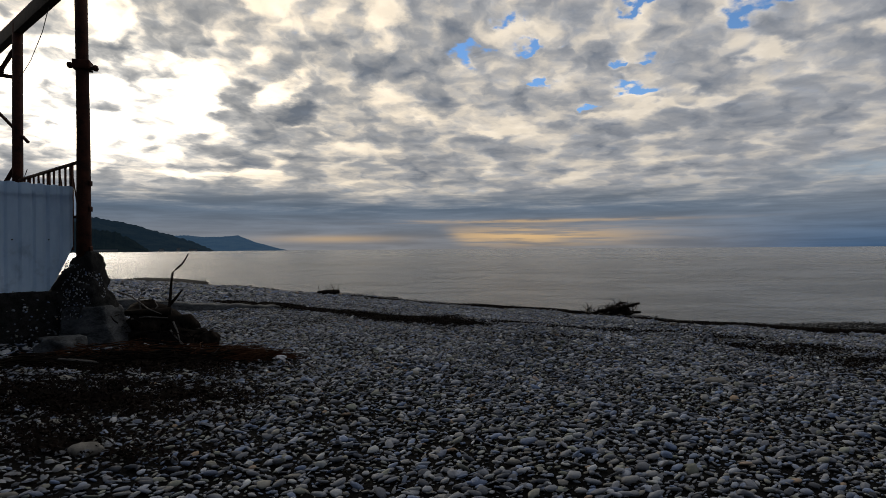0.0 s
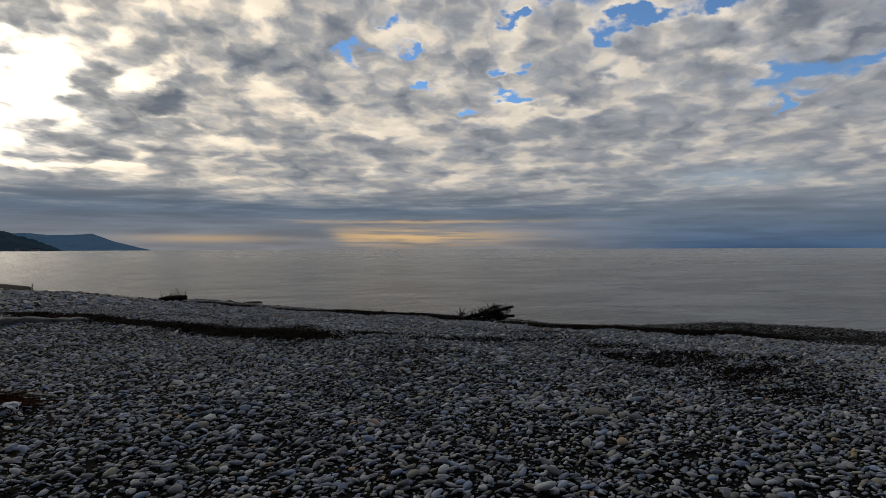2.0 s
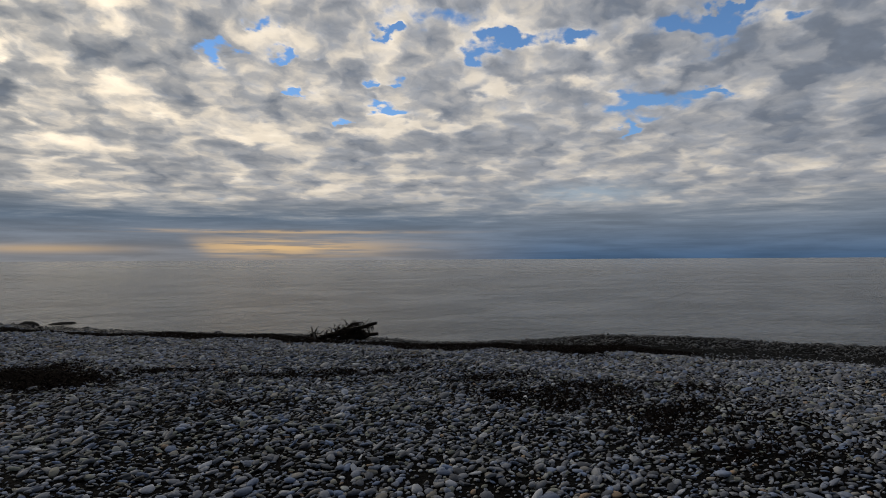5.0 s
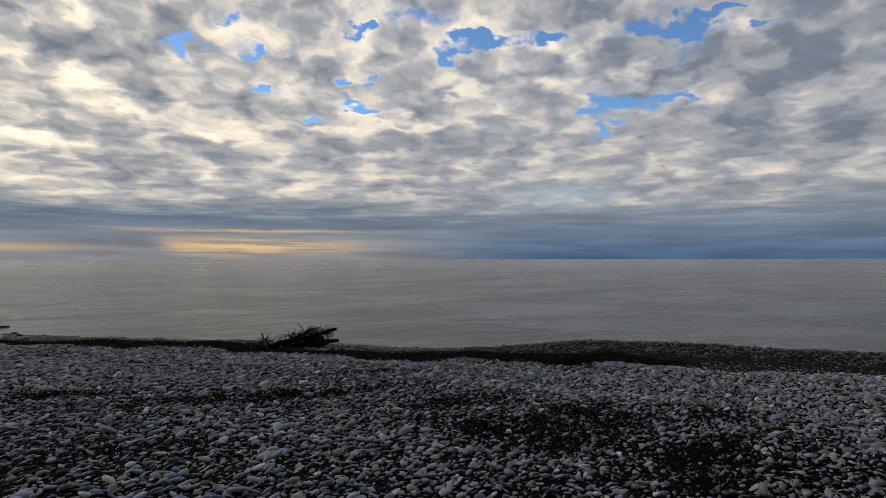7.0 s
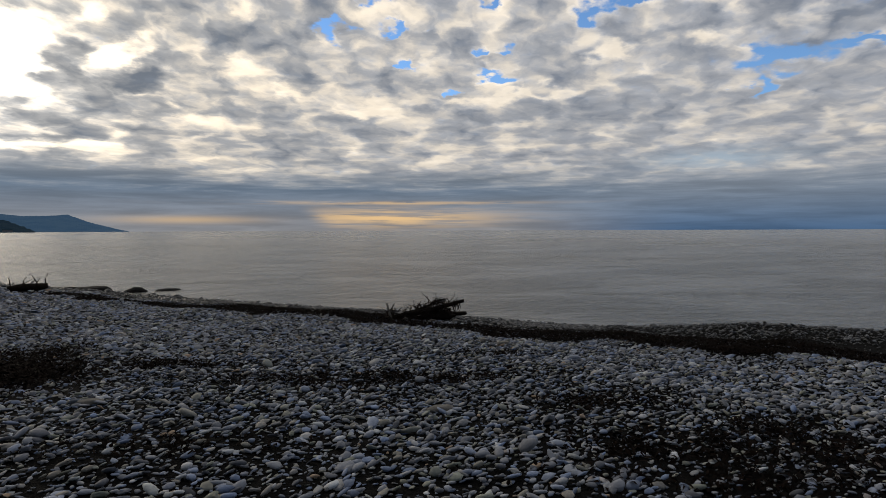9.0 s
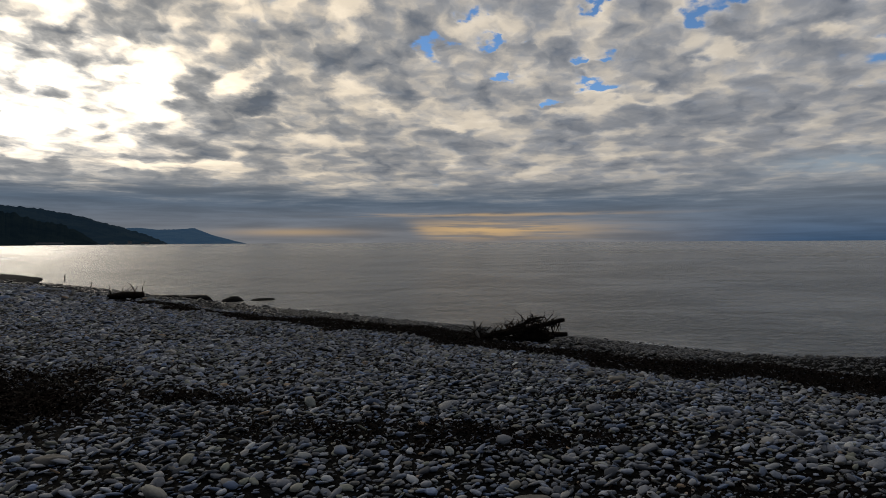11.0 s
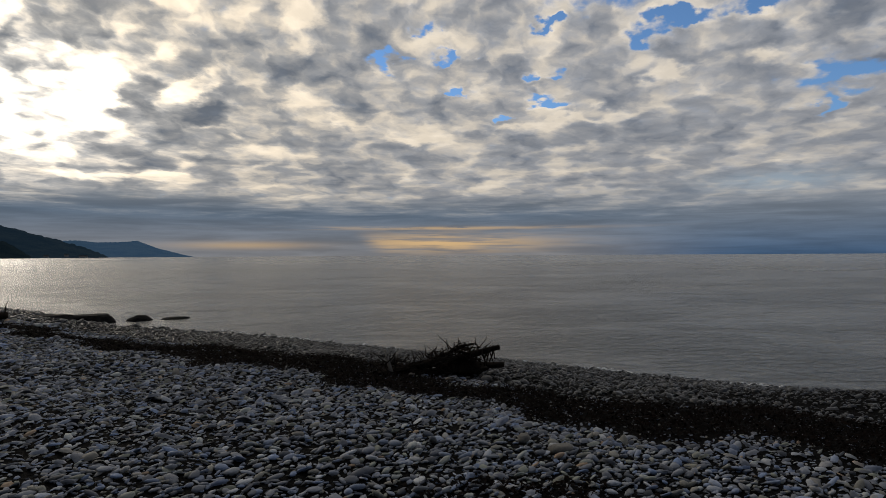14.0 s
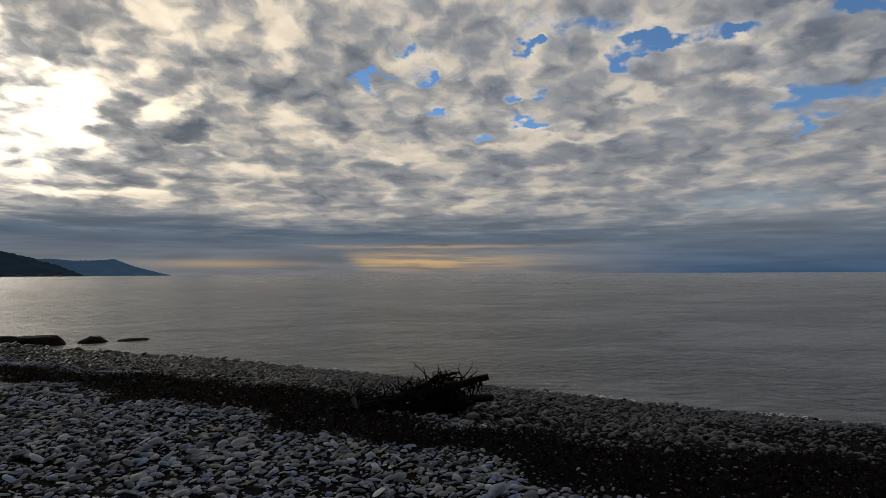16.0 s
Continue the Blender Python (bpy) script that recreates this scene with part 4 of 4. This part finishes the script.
# ---- wrack lines and pebbles ----
def wrack_weight(x, y):
    """How much washed-up weed covers the pebbles at a place, 0 to 1."""
    s, u = 0.614 * x + 0.789 * y, 0.789 * x - 0.614 * y
    # from u = 0 on, the weed also stands in for the trough's shade
    far = np.interp(u, [-30, -16, -11, -8.5, -6.6, -4, 0], [17.0, 17.2, 18.2, 18.7, 17.3, 18.3, 19.0])
    wob = 0.25 * np.sin(u * 1.9) + 0.18 * np.sin(u * 4.3 + 1)
    band = np.clip((s - 15.75 - wob) / 0.35, 0, 1) * np.clip((far + wob - s) / 0.6, 0, 1)
    t = np.clip(((x + 9.5) * 8.8 - (y - 18.3) * 6.2) / (8.8 ** 2 + 6.2 ** 2), 0, 1)
    lx, ly = x - (-9.5 + 8.8 * t), y - (18.3 - 6.2 * t)
    line = np.exp(-(lx * lx + ly * ly) / (0.30 + 0.25 * t) ** 2 / 1.6)
    patch = np.zeros_like(s)
    for cx, cy, rx, ry, g in ((5.6, 8.6, 1.0, 0.8, 0.8), (6.3, 7.2, 1.2, 0.8, 0.75), (5.5, 10.2, 0.8, 0.4, 0.7), (6.4, 8.9, 0.7, 0.7, 0.95), (7.8, 8.3, 1.0, 0.5, 0.5),
                              (6.0, 5.9, 0.8, 0.5, 0.5), (-1.2, 13.4, 0.7, 0.6, 0.85), (-4.8, 5.5, 1.4, 0.7, 0.9), (-4.5, 3.7, 1.7, 0.9, 0.95), (-3.8, 2.2, 1.2, 0.6, 0.6), (5.2, 13.1, 0.7, 0.3, 0.5), (3.0, 11.6, 1.8, 0.35, 0.75), (1.0, 12.6, 1.2, 0.3, 0.7), (1.6, 9.4, 1.0, 0.3, 0.5)):
        patch = np.maximum(patch, g * np.exp(-((x - cx) / rx) ** 2 - ((y - cy) / ry) ** 2))
    spots = 0.5 + 0.5 * np.sin(x * 5.1 + 1.3 * np.sin(y * 3.7)) * np.sin(y * 6.3 + 1.7 * np.sin(x * 2.9))
    w = np.maximum(np.maximum(band * 0.98, line), patch * (0.28 + 0.6 * spots))
    return np.clip(w, 0, 1)


def wrack(name, box_, count, label, seed):
    """Short torn blades and crumbs of dry weed, lying over and between the stones."""
    rng = np.random.default_rng(seed)
    x, y = rng.uniform(box_[0], box_[1], count * 12), rng.uniform(box_[2], box_[3], count * 12)
    keep = rng.uniform(0, 1, len(x)) < wrack_weight(x, y) ** 1.5
    x, y = x[keep][:count], y[keep][:count]
    n = len(x)
    z = ground_z(x, y) + rng.uniform(0.0, 0.055, n)
    ang, l, w = rng.uniform(0, 6.283, n), rng.uniform(0.025, 0.09, n), rng.uniform(0.004, 0.015, n)
    d = np.stack([np.cos(ang), np.sin(ang), rng.normal(0, 0.25, n)], -1)
    sd = np.stack([-np.sin(ang), np.cos(ang), rng.normal(0, 0.4, n)], -1) * w[:, None]
    c = np.stack([x, y, z], -1)
    lift = np.stack([0 * x, 0 * x, rng.uniform(0.0, 0.025, n)], -1)
    v = np.stack([c - d * l[:, None] / 2 + sd * 0.6, c - d * l[:, None] / 2 - sd * 0.6, c + lift + sd, c + lift - sd, c + d * l[:, None] / 2 + sd * 0.3, c + d * l[:, None] / 2 - sd * 0.3], 1)
    base = (np.arange(n) * 6)[:, None, None]
    tris = (np.array([[0, 1, 3], [0, 3, 2], [2, 3, 5], [2, 5, 4]])[None] + base).reshape(-1, 3)
    return tagged(new(name, fill_mesh(name, v.reshape(-1, 3), tris, WEED)), label, "seaweed", kind="stuff")


wrack("seaweed_wrack", (-9, 12, 12, 26), 32000, "dark line of dry seaweed and bark crumbs along the beach crest, doubling as trough shade on the right", 1)
wrack("seaweed_streak", (-10, 1, 11.5, 18.2), 14000, "dark streak of dry seaweed across the pebbles", 2)
wrack("seaweed_patch", (3.5, 10, 4.5, 13.5), 11000, "patch of dark seaweed crumbs among the pebbles", 3)
wrack("seaweed_flecks", (-1, 5.2, 8.8, 14), 6000, "thin dark weed flecks in streaks among the pebbles", 9)
wrack("seaweed_crumbs", (-7, -1.5, 0.8, 7), 17000, "dark weed crumbs around the washed-up sticks", 4)

PATH_A, PATH_B = np.array((-0.41, -2.26)), np.array((4.33, 10.9))


def ahead_distance(x, y):
    """Distance to the stretch walked, large behind it."""
    d = PATH_B - PATH_A
    t = np.clip(((x - PATH_A[0]) * d[0] + (y - PATH_A[1]) * d[1]) / (d @ d), 0, 1)
    return np.hypot(x - PATH_A[0] - d[0] * t, y - PATH_A[1] - d[1] * t)


def scatter(rng, box_, cell, test, bare=0.16):
    """Places on a jittered grid over the box that pass the test; bare: the share left empty."""
    gx, gy = np.meshgrid(np.arange(box_[0], box_[1], cell), np.arange(box_[2], box_[3], cell * 0.9))
    gx = gx + (np.arange(gx.shape[0]) % 2)[:, None] * cell / 2
    x, y = gx.ravel() + rng.uniform(-0.42, 0.42, gx.size) * cell, gy.ravel() + rng.uniform(-0.42, 0.42, gx.size) * cell
    keep = test(x, y)
    x, y = x[keep], y[keep]
    thin = rng.uniform(0, 1, len(x)) > bare + wrack_weight(x, y) * 0.5
    return x[thin], y[thin]


def stone_shapes(rng, n, sides, levels):
    """Unit stones: n x points x 3, and the triangles of one. levels: (height, radius) of the rings; a point closes the top."""
    th = np.arange(sides) * 2 * np.pi / sides
    f = [rng.uniform(0, 6.28, (n, 1)) for _ in range(4)]
    out = 1 + 0.11 * np.cos(2 * th + f[0]) + 0.11 * np.cos(3 * th + f[1]) + 0.05 * np.cos(5 * th + f[2])
    pts = []
    shift = rng.uniform(-0.18, 0.18, (n, 2))
    for i, (h, r) in enumerate(levels):
        hh = h + 0.12 * np.cos(th + f[3]) * (h > 0)
        pts.append(np.stack([out * r * np.cos(th) + shift[:, :1] * h, out * r * np.sin(th) + shift[:, 1:] * h, hh + 0 * out], -1))
    pts.append(np.concatenate([shift, np.full((n, 1), 1.0) + rng.uniform(-0.1, 0.1, (n, 1))], -1)[:, None])
    tris = []
    for lv in range(len(levels) - 1):
        for j in range(sides):
            a, b2 = lv * sides + j, lv * sides + (j + 1) % sides
            tris += [(a, b2, b2 + sides), (a, b2 + sides, a + sides)]
    top, base = len(levels) * sides, (len(levels) - 1) * sides
    tris += [(base + j, base + (j + 1) % sides, top) for j in range(sides)]
    return np.concatenate(pts, 1), np.array(tris)


NEAR_LEVELS = ((-0.7, 0.74), (0.05, 1.0), (0.72, 0.78))
MID_LEVELS = ((-0.3, 1.0), (0.66, 0.78))


def lay(rng, x, y, mean, sides, levels, raise_=0.0):
    n = len(x)
    shp, tris = stone_shapes(rng, n, sides, levels)
    s = 0.614 * x + 0.789 * y
    a = mean * np.exp(np.clip(rng.normal(0, 0.48, n), -0.9, 0.85)) * np.interp(s, [9, 12.5, 15.5, 17, 20], [1, 1.1, 1.1, 0.92, 0.82])
    a = a * (1 - 0.5 * wrack_weight(x, y))
    a = np.where(rng.uniform(0, 1, n) < 0.02, a * 1.5, a)
    b2, c = a * rng.uniform(0.45, 0.85, n), a * rng.uniform(0.2, 0.40, n)
    yaw = rng.normal(0.25, 0.75, n) + np.pi * (rng.uniform(0, 1, n) < 0.5)
    tx, ty = rng.normal(0.06, 0.26, n), rng.normal(-0.08, 0.26, n)
    p = shp * np.stack([a, b2, c], -1)[:, None]
    cy, sy = np.cos(yaw)[:, None], np.sin(yaw)[:, None]
    px, py, pz = p[..., 0] * cy - p[..., 1] * sy, p[..., 0] * sy + p[..., 1] * cy, p[..., 2]
    pz = pz + px * tx[:, None] + py * ty[:, None]
    z = ground_z(x, y) + c * rng.uniform(-0.1, 1.0, n) + a * rng.uniform(0.05, 0.45, n) + raise_
    v = np.stack([px + x[:, None], py + y[:, None], pz + z[:, None]], -1)
    k = v.shape[1]
    return v.reshape(-1, 3), (tris[None] + (np.arange(n) * k)[:, None, None]).reshape(-1, 3)


def pebble_field(name, box_, cell, test, mean, sides, levels, mat, seed, label, bare=0.16):
    rng = np.random.default_rng(seed)
    x, y = scatter(rng, box_, cell, test, bare)
    v, t = lay(rng, x, y, mean, sides, levels)
    ob = new(name, fill_mesh(name, v, t, mat))
    ob.parent = ground
    return tagged(ob, label, kind="stuff")


def shore_s(x, y):
    return 0.614 * x + 0.789 * y


def in_front(x, y):
    return (y > 0.7) & (shore_s(x, y) < 24.6) & (x < 2.0 + 1.95 * (y - 0.7)) & ((-x - 0.4) < (y + 2.3) * 1.05)


def singles(x, y):
    """The stretch whose stones are objects of their own."""
    return (np.abs(x - 2.75) < 0.56) & (np.abs(y - 6.1) < 0.62)


MID_R, WET_S = 17.0, 17.7


def zone(lo, hi, wet):
    """The stones between two distances from the stretch walked."""
    def inside(x, y):
        d, sh = ahead_distance(x, y), shore_s(x, y)
        return in_front(x, y) & (d >= lo) & (d < hi) & ((sh >= WET_S) if wet else (sh < WET_S)) & ~singles(x, y)
    return inside


pebble_field("pebbles", (-5, 9, 0, 16), 0.053, zone(0, 3.8, False), 0.0238, 6, NEAR_LEVELS, STONE, 1, "rounded grey beach pebbles, closely packed")
pebble_field("pebbles", (-10, 14, 0, 20), 0.056, zone(3.8, 8.0, False), 0.0245, 5, MID_LEVELS, STONE, 7, "rounded grey beach pebbles, closely packed", 0.24)
pebble_field("pebbles", (-22, 24, 0, 32), 0.067, zone(8.0, MID_R, False), 0.0275, 5, MID_LEVELS, STONE, 2, "rounded grey beach pebbles", 0.3)
pebble_field("pebbles", (-52, 40, 2, 62), 0.145, zone(MID_R, 42, False), 0.058, 5, MID_LEVELS, STONE, 3, "rounded grey beach pebbles")
pebble_field("pebbles", (-16, 20, -9, 10), 0.15, lambda x, y: ~in_front(x, y) & (ahead_distance(x, y) < 9.0) & (shore_s(x, y) < 17), 0.072, 5, MID_LEVELS, STONE, 8, "rounded grey beach pebbles")
pebble_field("wet_pebbles", (-16, 24, 2, 34), 0.086, zone(0, 19, True), 0.037, 5, MID_LEVELS, STONE_WET, 4, "small wet dark pebbles at the water's edge", 0.28)
pebble_field("wet_pebbles", (-52, 40, 2, 66), 0.18, zone(19, 42, True), 0.075, 5, MID_LEVELS, STONE_WET, 5, "wet dark pebbles at the water's edge")


# larger stones that stand out
def big_stone(x, y, size, turn, seed, label, tilt=0.0):
    b = bmesh.new()
    lump(b, (0, 0, 0), [v * 0.85 for v in size], 0.22, seed, 0.75)
    ob = new("boulder", mesh_of(b, "boulder", BOULDER))
    ob.matrix_basis = pose(x, y, gz(x, y) + size[2] * 0.55, tilt, tilt * 0.5, turn)
    tagged(ob, label, "stone", "large stones on the beach")


big_stone(2.9, 5.25, (0.17, 0.11, 0.055), 10, 1.0, "large flat grey-brown stone among the pebbles", 5)
big_stone(3.8, 10.3, (0.15, 0.08, 0.05), -5, 4.0, "long pale grey stone among the pebbles")
big_stone(0.63, 10.75, (0.13, 0.08, 0.045), 20, 7.0, "flat greenish grey stone among the pebbles")
big_stone(-3.3, 1.95, (0.14, 0.10, 0.06), 35, 9.0, "angular tan stone among the pebbles", 12)
big_stone(5.4, 14.5, (0.10, 0.07, 0.06), 60, 12.0, "pale rounded stone on the beach crest")
big_stone(5.65, 14.15, (0.13, 0.09, 0.06), 10, 14.0, "flat tan stone on the beach crest")
big_stone(5.75, 18.2, (0.11, 0.08, 0.07), 10, 17.0, "round pale stone before the driftwood")

# stones of their own, in the stretch that is passed closest
rng_one = np.random.default_rng(77)
shapes = []
for i in range(8):
    shp, tr = stone_shapes(rng_one, 1, 9, NEAR_LEVELS)
    b2 = float(rng_one.uniform(0.6, 0.9))
    shapes.append(fill_mesh("pebble", shp[0] * np.array([1.0, b2, float(rng_one.uniform(0.32, 0.48))]), tr, STONE_ONE))
ones_x, ones_y = scatter(rng_one, (1.9, 3.6, 5.1, 7.1), 0.054, singles)
for i, (x, y) in enumerate(zip(ones_x, ones_y)):
    ob = new("pebble", shapes[i % 8])
    size = 0.025 * math.exp(max(-0.9, min(0.8, rng_one.normal(0, 0.46))))
    ob.matrix_basis = pose(x, y, gz(x, y) + size * 0.16, rng_one.normal(0, 11), rng_one.normal(0, 11), math.degrees(rng_one.normal(0.25, 0.75))) @ Matrix.Scale(size, 4)
    ob.parent = ground


# ---- foam along the water's edge ----
def foam():
    rng = np.random.default_rng(12)
    n = 900
    u = np.concatenate([rng.uniform(-22, 14, n - 350), rng.normal(-4.0, 1.6, 350)])
    edge = 24.15 + 0.25 * np.sin(u * 0.55 + 0.8) * 0.3 + 0.12 * np.sin(u * 1.7)
    sdist = edge + np.abs(rng.normal(0, 0.12, n))
    x, y = 0.789 * u + 0.614 * sdist, -0.614 * u + 0.789 * sdist
    v, t = lay(rng, x, y, 0.035, 6, MID_LEVELS)
    v = v.reshape(n, -1, 3)
    v[..., 2] = SEA + 0.004 + (v[..., 2] - v[..., 2].min(1, keepdims=True)) * 0.45
    tagged(new("sea_foam", fill_mesh("sea_foam", v.reshape(-1, 3), t, FOAM)), "thin broken line of white foam at the water's edge", "foam", kind="stuff")


foam()
